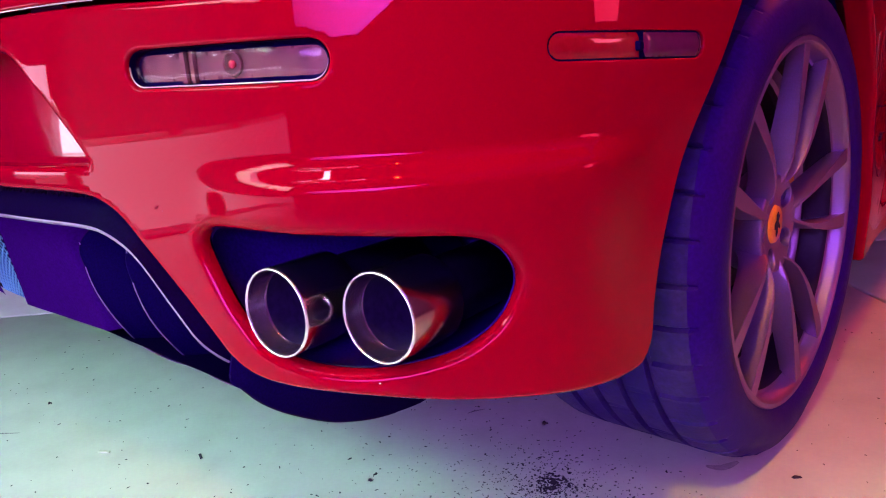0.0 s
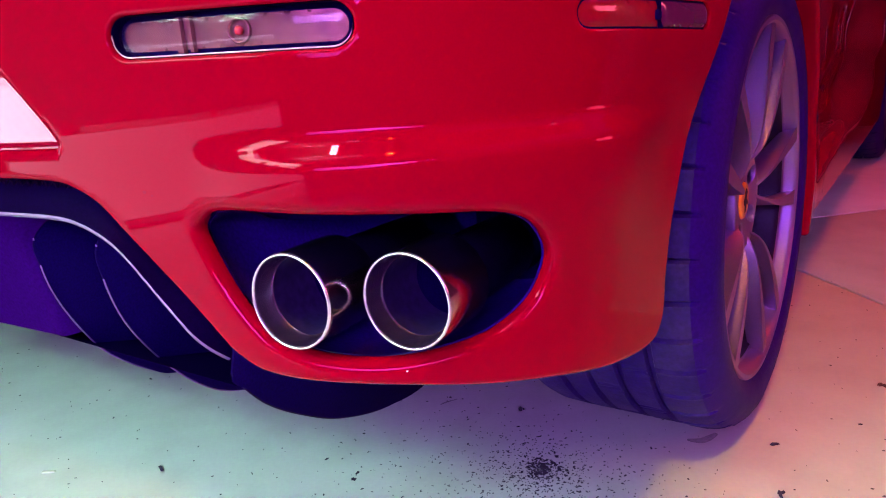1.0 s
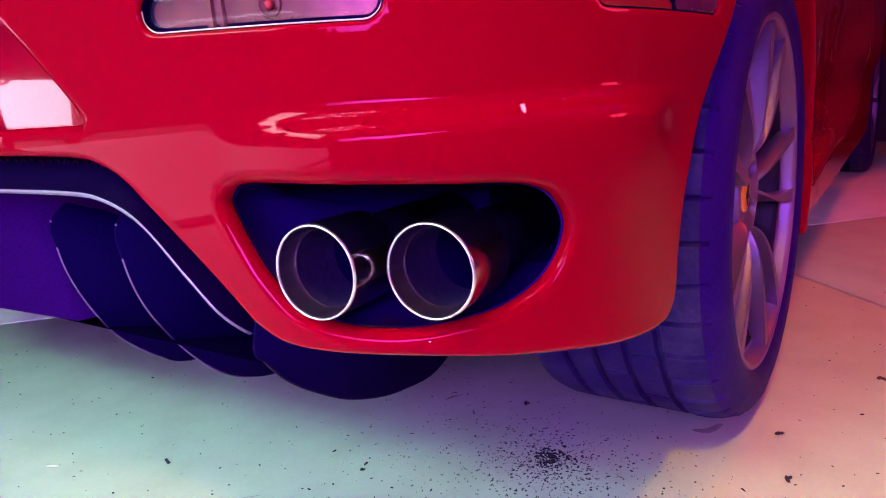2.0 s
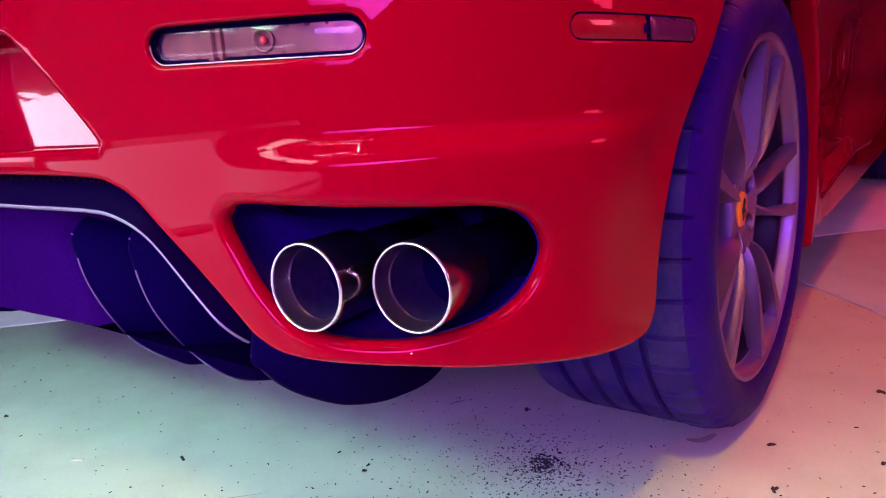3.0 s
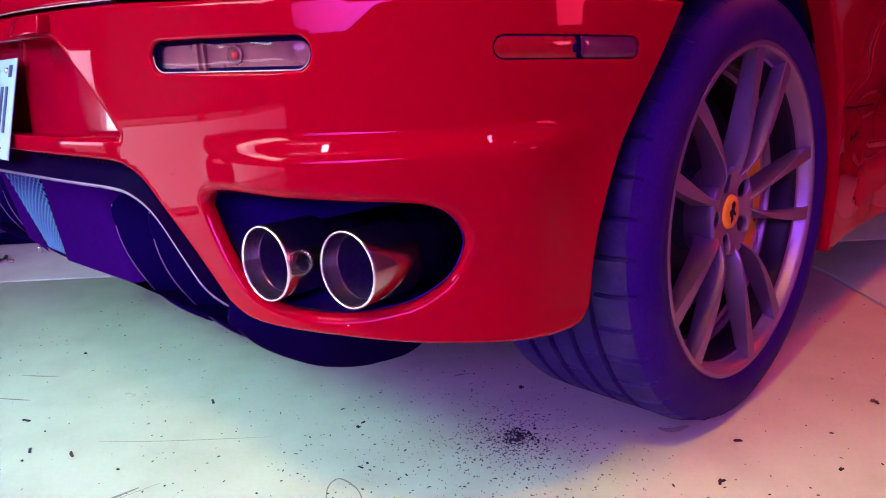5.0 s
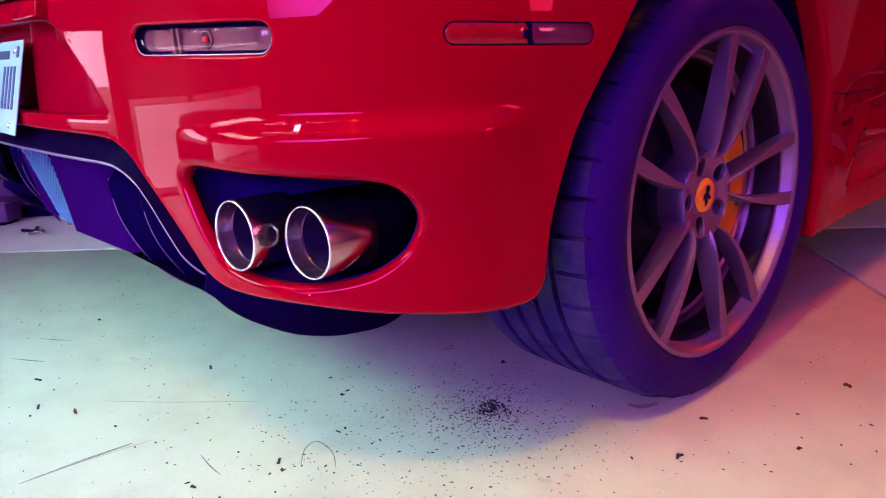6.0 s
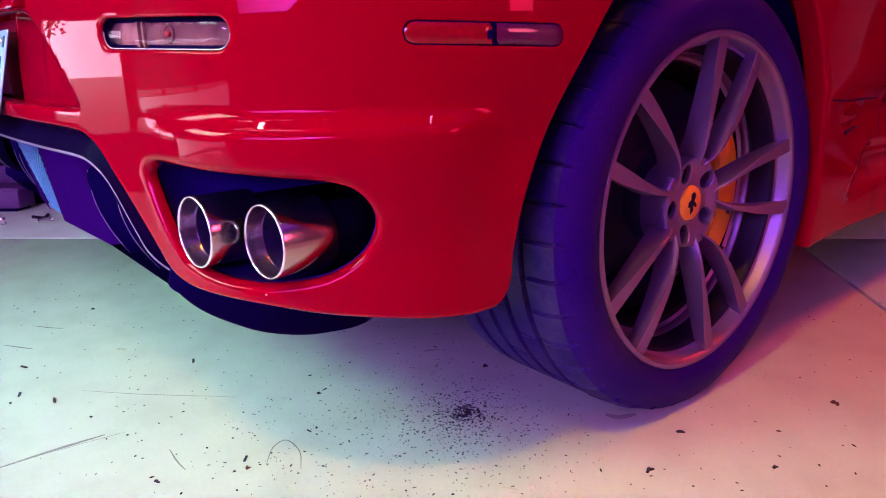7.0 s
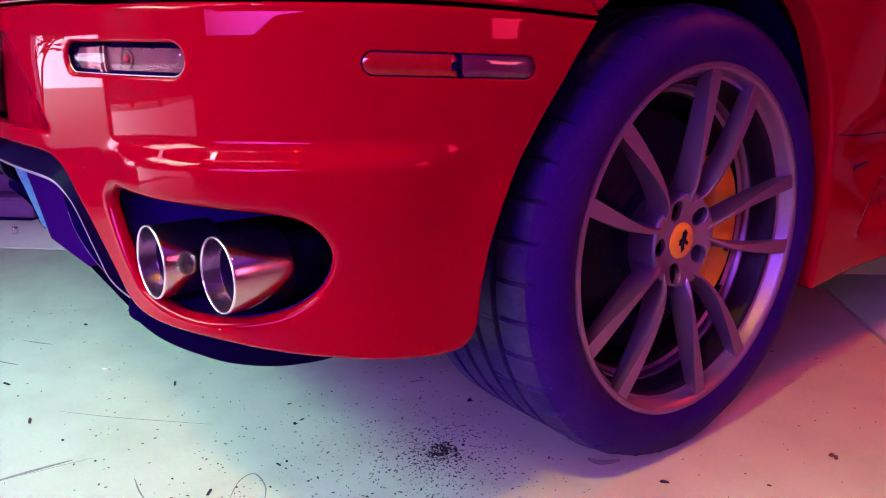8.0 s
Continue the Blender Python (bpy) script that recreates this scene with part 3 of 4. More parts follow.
lens_loop = even(inset(lamp_loop, 0.0055), 0.003)
face_loop = even(inset(mark_loop, 0.0016), 0.003)
for side in (1, -1):
    holder = part("rear_lamp", flip(slot_sheet(lamp_loop, -0.017), side), MATT, car, "black slot of the clear rear lamp")
    part("bowl", flip(slot_sheet(lens_loop, -0.0155, 0.0, 0.005), side), BOWL, holder, "reddish lamp bowl")
    lens = part("lens", flip(slot_sheet(lens_loop, -0.0065, 0.0012, 0.004), side), LENS_CLEAR, holder, "clear glossy lens")
    lens.visible_shadow = False
    for s0, w in ((0.612, 0.0028), (0.624, 0.0018)):
        X, N = on_plan(np.array([s0 - w, s0 + w, s0 + w, s0 - w]), np.array([0.593, 0.593, 0.622, 0.622]), np.full(4, -0.011))
        bm = bmesh.new()
        f = bm.faces.new([bm.verts.new((side * p[0], p[1], p[2])) for p in X])
        r = bmesh.ops.extrude_face_region(bm, geom=[f])
        bmesh.ops.translate(bm, verts=[v for v in r["geom"] if isinstance(v, bmesh.types.BMVert)], vec=(0, 0.004, 0))
        part("post", bm, BOWL, holder, smooth=False)
    X, N = on_plan(np.array([0.672]), np.array([0.607]), np.full(1, -0.012))
    ring = part("bulb_ring", lathe_bm([(0.0, 0.0085), (-0.002, 0.0095), (-0.001, 0.0108), (0.002, 0.0108)], 32, "y"), BOWL, holder, "dark ring round the bulb")
    ring.matrix_basis = pose(side * X[0][0], X[0][1], X[0][2], 0, 0, side * 20)
    rows = []
    for d in (-0.0035, -0.008, -0.0175):
        e, _ = on_plan(lamp_loop[:, 0], lamp_loop[:, 1], bumper_off(lamp_loop[:, 0], lamp_loop[:, 1]) + d)
        c, _ = on_plan(inset(lamp_loop, 0.0006)[:, 0], inset(lamp_loop, 0.0006)[:, 1], bumper_off(lamp_loop[:, 0], lamp_loop[:, 1]) + d)
        rows.append([Vector((side * p[0], p[1], p[2])) for p in c])
    part("slot_liner", grid_bm(rows, close_v=True), MATT, holder)
    # Pinkish tube that paints the highlight on the slot's lower rolled edge.
    q = inset(lamp_loop, 0.0012)
    mid = 0.6075
    k0 = int(np.argmin(np.where(q[:, 1] < mid, q[:, 0], 9)))
    q = np.roll(q, -k0, 0)
    q = q[q[:, 1] < mid + 0.002 - 0.024 * (q[:, 0] - 0.66)]
    q = q[np.argsort(q[:, 0])]
    rows = []
    for a in np.linspace(0, 2 * math.pi, 7)[:-1]:
        e, _ = on_plan(q[:, 0], q[:, 1] + 0.0008 * math.sin(a), bumper_off(q[:, 0], q[:, 1]) - 0.0042 + 0.0008 * math.cos(a))
        rows.append([Vector((side * p[0], p[1], p[2])) for p in e])
    part("seal", grid_bm(rows, close_u=True), SLOT_GLINT, holder, "thin line painting the highlight on the lamp slot's edge")
    bm = bmesh.new()
    bmesh.ops.create_uvsphere(bm, u_segments=16, v_segments=10, radius=0.004)
    bulb = part("bulb", bm, BULB, holder, "small orange bulb")
    bulb.matrix_basis = pose(side * X[0][0], X[0][1], X[0][2])
    gasket = part("side_marker", flip(slot_sheet(mark_loop, -0.003), side), MATT, car, "dark gasket of the side marker lamp")
    part("red_lens", flip(slot_sheet(half(face_loop, 1.066, True), -0.002, 0.002, 0.004), side), LENS_RED, gasket, "red half of the marker lens")
    part("smoked_lens", flip(slot_sheet(half(face_loop, 1.072, False), -0.002, 0.002, 0.004), side), LENS_REFLECT, gasket, "marker lens half coloured dark purple for a reflection")
    X, N = on_plan(np.array([1.069]), np.array([0.5955]), np.full(1, -0.0005))
    clip = part("clip", box_bm(-0.004, 0.004, -0.009, 0.009, -0.0045, 0.0045, 0.002, 2), MATT, gasket)
    clip.matrix_basis = pose(side * (X[0][0] - 0.0035), X[0][1], X[0][2], 0, 0, side * 14)

# exhaust cavity and pipes
for side in (1, -1):
    rows = []
    X, N = bumper(exhaust_loop[:, 0], exhaust_loop[:, 1])
    cx, cz = 0.745, 0.385
    for inn, fwd, k in ((0.0165, 0.0, 0.985), (0.018, 0.002, 1.03), (0.022, 0.05, 1.06), (0.03, 0.12, 1.06), (0.05, 0.20, 1.0)):
        rows.append([Vector((side * (cx + (x[0] - cx - n[0] * inn) * k), min(x[1] - n[1] * inn + fwd, -0.40), cz + (x[2] - cz) * k)) for x, n in zip(X, N)])
    rows.append([Vector((side * cx, -0.40, cz))] * len(X))
    bm = grid_bm(rows, close_v=True)
    bmesh.ops.remove_doubles(bm, verts=bm.verts[:], dist=0.0001)
    part("exhaust_cavity", bm, CAVITY, car, "matt black cavity round the exhaust pipes")
    for x, y, z in ((0.682, -0.719, 0.377), (0.774, -0.673, 0.374)):
        R = 0.0435
        prof = [(0.0, R - 0.0016), (-0.0008, R - 0.0009), (0.0, R), (0.004, R + 0.0006), (0.03, R + 0.0008), (0.072, R + 0.0008), (0.074, R - 0.0004), (0.0745, R - 0.004)]
        tip = part("exhaust_pipe", lathe_bm(prof, 72, "y"), CHROME, car, "polished steel exhaust tip with a rolled rim", sharp=30)
        tip.matrix_basis = pose(side * x, y, z, -1.5, 0, side * 5)
        # The rim's glint is put into a brighter colour than the tip's steel.
        part("rim_ring", lathe_bm([(0.0008, R - 0.0020), (-0.0008, R - 0.0016), (-0.0012, R - 0.0008), (-0.0008, R + 0.0002), (0.0008, R + 0.0007)], 72, "y"), BRIGHT, tip, "rolled rim of the exhaust tip, coloured bright for its glint")
        part("inner_wall", lathe_bm([(0.0006, R - 0.0018), (0.004, R - 0.0028), (0.018, R - 0.0050), (0.020, R - 0.0065)], 72, "y"), PIPEIN, tip)
        part("soot_sleeve", lathe_bm([(0.0202, R - 0.0065), (0.026, R - 0.0070), (0.20, R - 0.0080), (0.20, 0.001)], 48, "y"), PIPE_DEEP, tip, "dark pipe inside")
        part("pipe", lathe_bm([(0.0743, R - 0.004), (0.080, R - 0.009), (0.26, R - 0.009)], 48, "y"), MATT, tip)

# diffuser
diffuser = part("diffuser", box_bm(-0.60, 0.60, -0.30, 1.6, 0.17, 0.19), MATT, car, "black rear diffuser with fins under the bumper", smooth=False)
TRIM = [(0, 0.458), (0.186, 0.458), (0.347, 0.455), (0.43, 0.452), (0.465, 0.446), (0.497, 0.431), (0.52, 0.411), (0.55, 0.375), (0.588, 0.331), (0.606, 0.310), (0.620, 0.295), (0.640, 0.280)]
top = even(spline([(s, z + 0.004) for s, z in SHOULDER[::-1]] + [(0.632, 0.318), (0.650, 0.308)], 8), 0.006, False)
low = even(spline(TRIM, 8), 0.006, False)
n = 150
top = np.stack([np.interp(np.linspace(0, 1, n), np.linspace(0, 1, len(top)), top[:, k]) for k in (0, 1)], 1)
low = np.stack([np.interp(np.linspace(0, 1, n), np.linspace(0, 1, len(low)), low[:, k]) for k in (0, 1)], 1)
tuck = 0.065 * np.clip((np.linspace(0, 1, n) - 0.87) / 0.13, 0, 1) ** 2
for side in (1, -1):
    rows = []
    for f, off in ((0.0, -0.06), (0.02, -0.030), (0.25, -0.022), (0.6, -0.012), (0.85, -0.002), (0.95, 0.001), (1.0, -0.001), (1.0, -0.012), (0.96, -0.02)):
        q = top * (1 - f) + low * f
        X, N = on_plan(q[:, 0], q[:, 1], off - tuck)
        rows.append([Vector((side * x[0], x[1], x[2])) for x in X])
    part("surround", grid_bm(rows), GLOSS, diffuser, "gloss black diffuser surround", sharp=50)
    # Edge line in a bright colour, for the light caught on the bevel.
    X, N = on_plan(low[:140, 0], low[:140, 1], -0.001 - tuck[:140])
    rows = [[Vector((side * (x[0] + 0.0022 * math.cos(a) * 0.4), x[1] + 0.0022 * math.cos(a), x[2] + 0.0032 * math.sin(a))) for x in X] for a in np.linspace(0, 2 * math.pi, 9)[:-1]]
    part("edge_trim", grid_bm(rows, close_u=True), EDGE, diffuser, "thin edge of the diffuser surround, coloured bright as it catches light")
    # vertical face below the trim
    rows = []
    for k in np.linspace(0, 1, 12):
        row = []
        for f in np.linspace(0.0, 1.0, 26):
            inner = 0.078 - 0.058 * k if side > 0 else 0.150 - 0.07 * k
            xx = inner + (0.60 - inner) * f
            g = float(np.clip((xx - inner) / (0.29 - inner), 0, 1))
            y = (-0.770 + 0.035 * k) * (1 - g) + (-0.750 + 0.032 * k) * g + 0.15 * float(smooth01((xx - 0.28) / 0.04)) * float(smooth01(k / 0.35)) + 0.07 * float(smooth01((xx - 0.42) / 0.08))
            row.append(Vector((side * xx, y, 0.447 - 0.168 * k)))
        rows.append(row)
    part("face_panel", grid_bm(rows), SATIN, diffuser, "dark purple-black diffuser face")
    rows = [[Vector((side * x, y, z)) for x in np.linspace(0.03, 0.60, 12)] for y, z in ((-0.715, 0.275), (-0.70, 0.268), (-0.5, 0.21), (-0.28, 0.178))]
    part("under_tray", grid_bm(rows), MATT, diffuser)

# crossed wire vents under the red edge
for side in (1, -1):
    for s0 in np.arange(0.20, 0.455, 0.0125):
        z0 = float(np.interp(s0, [0, 0.36, 0.44, 0.47], [0.492, 0.489, 0.485, 0.477])) - 0.010
        for slant in (1, -1):
            X, N = on_plan(np.array([s0 - 0.0058, s0 + 0.0058]), np.array([z0 + 0.0062 * slant, z0 - 0.0062 * slant]), np.array([-0.0205, -0.0195]))
            bm = bmesh.new()
            limb_a, limb_b = (Vector((side * p[0], p[1], p[2])) for p in X)
            q = [bm.verts.new(p + o) for p in (limb_a, limb_b) for o in (Vector((0, 0, 0.0007)), Vector((0, -0.0012, 0)), Vector((0, 0, -0.0007)), Vector((0, 0.0012, 0)))]
            for m in range(4):
                bm.faces.new((q[m], q[(m + 1) % 4], q[4 + (m + 1) % 4], q[4 + m]))
            part("vent_wire", bm, BARREL, diffuser, smooth=False)

FIN_A = [(-0.734, 0.30), (-0.720, 0.278), (-0.697, 0.252), (-0.660, 0.224), (-0.604, 0.192), (-0.527, 0.168), (-0.44, 0.162), (-0.38, 0.20), (-0.40, 0.30), (-0.60, 0.36), (-0.70, 0.36)]
FIN_B = [(-0.734, 0.410), (-0.732, 0.364), (-0.716, 0.312), (-0.680, 0.254), (-0.640, 0.210), (-0.60, 0.184), (-0.54, 0.166), (-0.44, 0.17), (-0.44, 0.28), (-0.60, 0.40), (-0.69, 0.43)]
FIN_C = [(-0.742, 0.410), (-0.740, 0.372), (-0.731, 0.335), (-0.712, 0.292), (-0.685, 0.250), (-0.640, 0.210), (-0.59, 0.184), (-0.44, 0.17), (-0.44, 0.28), (-0.60, 0.40), (-0.70, 0.43)]
for side in (1, -1):
    for x, lean, fin in ((0.606, 0.0, FIN_A), (0.416, 0.0, FIN_B), (0.303, 0.0, FIN_C)):
        line = even(spline(fin, 6, True), 0.008)
        bm = plate_bm([tuple(p) for p in line], 0.004, lambda u, v, w: Vector((side * (x + w), u, v)))
        part("fin", bm, MATT, diffuser, "curved black diffuser fin")
        # Alloy-coloured line on the black fin paints the light along its edge.
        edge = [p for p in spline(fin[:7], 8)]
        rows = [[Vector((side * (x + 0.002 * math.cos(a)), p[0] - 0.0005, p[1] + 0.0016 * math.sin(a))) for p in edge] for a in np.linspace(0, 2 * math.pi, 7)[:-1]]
        part("fin_edge", grid_bm(rows, close_u=True), RIM if x < 0.6 else BARREL, diffuser, "thin light line painting the glint on the fin's edge" if x < 0.6 else "")

# wire grille in the middle of the diffuser
bm = bmesh.new()
STEP = 0.0260


def grille_at(x, k):
    right, left = 0.078 - 0.058 * k, -0.150 + 0.07 * k
    f = (x + 0.125) / 0.25
    return Vector((left + (right - left) * f, -0.770 + 0.035 * k, 0.440 - 0.150 * k))


for i in range(-30, 40):
    for sgn in (1, -1):
        line = []
        for k in np.linspace(0, 1, 60):
            x = i * STEP + sgn * 0.30 * (k - 0.5)
            if abs(x) < 0.125:
                line.append(grille_at(x, k))
        if len(line) < 2:
            continue
        for a, b in zip(line[:-1], line[1:]):
            d = (b - a).normalized()
            u = Vector((1, 0, 0)).cross(d).normalized() * 0.0006
            w = d.cross(u).normalized() * 0.0009
            q = [bm.verts.new(p + o) for p in (a, b) for o in (u + w, u - w, -u - w, -u + w)]
            for m in range(4):
                bm.faces.new((q[m], q[(m + 1) % 4], q[4 + (m + 1) % 4], q[4 + m]))
part("wire_grille", bm, MESHM, diffuser, "pale blue lit wire mesh grille", smooth=False)
part("grille_backing", grid_bm([[grille_at(x, k) + Vector((0, 0.05, 0)) for x in (-0.124, 0, 0.124)] for k in (0, 0.5, 1)]), MATT, diffuser)


# side panels, doors and upper shell
def side_x(y, z):
    x = 0.957 - 0.0 * y
    x = x - 0.022 * smooth01((y - 0.26) / 0.30) * smooth01((0.52 - z) / 0.10)
    x = x - 0.045 * np.exp(-((y - 1.05) / 0.45) ** 2) * smooth01((z - 0.30) / 0.12) * smooth01((0.75 - z) / 0.2)
    x = x - 0.03 * smooth01((y - 0.47 - 1.0 * (z - 0.27)) / 0.05) * smooth01((0.385 - 0.05 * (y - 0.45) - z) / 0.05) * smooth01((z - 0.250 - 0.12 * (y - 0.45)) / 0.04)
    x = x - 0.22 * np.maximum((y - 2.8) / 0.75, 0) ** 2
    x = x - 0.55 * np.maximum(z - 0.68, 0) ** 1.5 - 0.05 * np.maximum(0.30 - z, 0)
    return x


def side_panel(y, z):
    x = side_x(y, z)
    n = np.zeros((len(y), 3))
    n[:, 0] = 1
    return np.stack([x, y, z], 1), n


loop = spline([(-0.265, 0.655), (-0.22, 0.688), (-0.15, 0.712), (-0.05, 0.725), (0.05, 0.722), (0.12, 0.706), (0.18, 0.675), (0.228, 0.63), (0.268, 0.57), (0.298, 0.51), (0.314, 0.45), (0.318, 0.38), (0.312, 0.29), (0.306, 0.206)], 5)
loop += spline([(0.315, 0.200), (0.6, 0.197), (1.2, 0.20), (1.8, 0.205), (2.15, 0.215)], 5)
loop += spline([(2.2, 0.33), (2.25, 0.5), (2.35, 0.62), (2.5, 0.69), (2.62, 0.70), (2.78, 0.67), (2.9, 0.58), (2.95, 0.45), (2.98, 0.3)], 5)
loop += spline([(3.45, 0.3), (3.55, 0.45), (3.5, 0.6), (3.3, 0.70), (2.6, 0.80), (1.8, 0.82), (1.0, 0.85), (0.3, 0.9), (-0.19, 0.9), (-0.215, 0.80), (-0.235, 0.72)], 5)
loop = even(loop, 0.012)
for side in (1, -1):
    bm = panel_bm((loop, 0.008, 0.03), [], side_panel, 0.014)
    if side < 0:
        for v in bm.verts:
            v.co.x = -v.co.x
    body_side = part("body_side", bm, PAINT, car, "glossy red fender, door and sill")
    # seams and badge
    for pts in ([(0.33, 0.470), (0.42, 0.462), (0.60, 0.455)], [(0.62, 0.22), (0.64, 0.40), (0.66, 0.60), (0.70, 0.80)]):
        line = spline(pts, 8)
        rows = []
        for o in (-0.0012, 0.0012):
            rows.append([Vector((side * (float(side_x(np.array([p[0]]), np.array([p[1]]))[0]) + 0.0006), p[0] + (o if pts[0][0] > 0.5 else 0), p[1] + (0 if pts[0][0] > 0.5 else o))) for p in line])
        part("panel_gap", grid_bm(rows), MATT, body_side)
badge = bmesh.new()
for y0, y1, z0, z1 in ((0.430, 0.447, 0.4005, 0.4035), (0.436, 0.442, 0.397, 0.407), (0.449, 0.462, 0.4015, 0.4055), (0.464, 0.478, 0.4015, 0.406), (0.480, 0.507, 0.4045, 0.407)):
    xs = float(side_x(np.array([(y0 + y1) / 2]), np.array([(z0 + z1) / 2]))[0])
    merge(badge, box_bm(xs - 0.002, xs + 0.0025, y0, y1, z0, z1, 0.0008, 1))
part("badge", badge, DARKMETAL, car, "small dark script badge drawn as plain bars")
rows = []
for y, w, h in ((-0.72, 0.72, 0.90), (-0.55, 0.84, 0.915), (-0.3, 0.895, 0.93), (0.1, 0.90, 0.97), (0.5, 0.89, 1.08), (0.9, 0.88, 1.19), (1.3, 0.87, 1.20), (1.7, 0.87, 1.10), (2.1, 0.88, 0.92), (2.6, 0.89, 0.83), (3.0, 0.85, 0.74), (3.3, 0.75, 0.66), (3.5, 0.6, 0.58)):
    base = min(0.89, h - 0.06)
    rows.append([Vector((w * math.cos(a), y, base + (h - base) * math.sin(a) ** 0.8 if math.sin(a) > 0 else base)) for a in np.linspace(0, math.pi, 25)])
part("upper_shell", grid_bm(rows), PAINT, car, "red upper body and roof")
part("underbody", box_bm(-0.86, 0.86, -0.30, 3.3, 0.20, 0.215), MATT, car, smooth=False)
for side in (1, -1):
    for yc in (-0.012, 2.588):
        rows = [[Vector((side * x, yc - 0.02 + 0.402 * math.cos(a), 0.335 + 0.402 * math.sin(a))) for a in np.linspace(-0.15, math.pi + 0.12, 44)] for x in (0.55, 0.905)]
        part("arch_liner", grid_bm(rows), MATT, car, "matt black wheel arch liner")
        bm = grid_bm([[Vector((side * 0.55, yc + y, z)) for y in (-0.40, 0, 0.40)] for z in (0.2, 0.45, 0.73)])
        part("arch_wall", bm, MATT, car)


# wheels
def tyre_bm():
    half, R = 0.142, 0.331
    prof = [(-0.004, 0.2545), (-0.001, 0.262), (0.006, 0.268), (0.010, 0.282), (0.009, 0.296), (0.003, 0.309), (-0.006, 0.3185), (-0.016, 0.3245), (-0.026, 0.3275), (-0.036, 0.329)]
    grooves = [(-0.070, 0.010), (-0.115, 0.011), (-0.160, 0.011), (-0.205, 0.010)]
    x = -0.036
    for g, w in grooves:
        prof += [(x - 0.004, 0.3298), (g + w / 2 + 0.001, R - 0.0008), (g + w / 2, R - 0.002), (g + w / 2 - 0.001, R - 0.008), (g - w / 2 + 0.001, R - 0.008), (g - w / 2, R - 0.002), (g - w / 2 - 0.001, R - 0.0008)]
        x = g - w / 2 - 0.001
    prof += [(-0.245, 0.329), (-0.262, 0.3245), (-0.272, 0.314), (-0.279, 0.296), (-0.278, 0.282), (-0.272, 0.262)]
    sipe_rows = {k for k, (px, r) in enumerate(prof) if -0.066 < px < -0.010 and r > 0.322}
    inner_rows = {k for k, (px, r) in enumerate(prof) if -0.155 < px < -0.075 and r > 0.3295}

    def depth(i, k):
        if k in sipe_rows and i % 14 == 0:
            return 0.0050
        if k in sipe_rows and i % 14 == 1:
            return -0.0010
        if k in inner_rows and (i + 5 + 2 * k) % 28 == 0:
            return 0.003
        return 0.0

    cut = next(k for k, (px, r) in enumerate(prof) if px < -0.012)
    side_bm, tread_bm = (lathe_bm(p, 560, "x", False, lambda i, k, o=o: depth(i, k + o)) for p, o in ((prof[:cut + 1], 0), (prof[cut:], cut)))
    for bm in (side_bm, tread_bm):
        for v in bm.verts:
            r = math.hypot(v.co.y, v.co.z)
            if r > 0.2625:
                k = 1 + 0.009 * (r - 0.2625) / 0.0685 / r
                v.co.y, v.co.z = v.co.y * k, v.co.z * k
            # the tyre stands flat on the floor and bulges there
            if v.co.x > -0.02:
                v.co.x += 0.006 * smooth01((-v.co.z - 0.30) / 0.04)
            v.co.z = max(v.co.z, -0.3325)
    return side_bm, tread_bm


RIM_PROFILE = [(-0.012, 0.256), (-0.004, 0.2615), (0.0, 0.2625), (0.0025, 0.2605), (0.0025, 0.2545), (0.0, 0.2515), (-0.006, 0.249), (-0.016, 0.2475), (-0.020, 0.245), (-0.022, 0.240)]
BARREL_PROFILE = [(-0.0215, 0.2405), (-0.024, 0.238), (-0.030, 0.235), (-0.060, 0.232), (-0.066, 0.226), (-0.085, 0.2205), (-0.087, 0.216), (-0.12, 0.213), (-0.20, 0.215), (-0.255, 0.235), (-0.262, 0.256)]


def spoke_bm(direction):
    """One spoke of a pair; direction +1 or -1 is the side of the pair's middle line."""
    path = spline([(0.052, 0.0045, -0.0325), (0.060, 0.0075, -0.0270), (0.078, 0.0175, -0.0160), (0.100, 0.0265, -0.0095), (0.135, 0.0365, -0.0050), (0.175, 0.0445, -0.0025), (0.215, 0.0510, -0.0012), (0.256, 0.0562, -0.0004)], 6)
    rows = []
    n = len(path)
    for i, (r, lat, x) in enumerate(path):
        f = i / (n - 1)
        face = 0.0016 + 0.0098 * float(smooth01((f - 0.25) / 0.75)) ** 1.2
        base = 0.0078 + 0.0085 * float(smooth01((0.35 - f) / 0.35)) - 0.001 * f
        deep = 0.048 - 0.026 * f
        side = [(face + (base - face) * w, d) for w, d in ((1.0, 1.0), (0.80, 0.80), (0.56, 0.52), (0.36, 0.26), (0.20, 0.075))]
        lip = 0.0011
        sec = side + [(face + lip * 0.7, 0.02), (face, 0.0), (-face, 0.0), (-face - lip * 0.7, 0.02)] + [(-q, d) for q, d in side[::-1]]
        rows.append([Vector((x - deep * d, r, direction * lat + q)) for q, d in sec])
    bm = grid_bm(rows, close_v=True)
    return bm


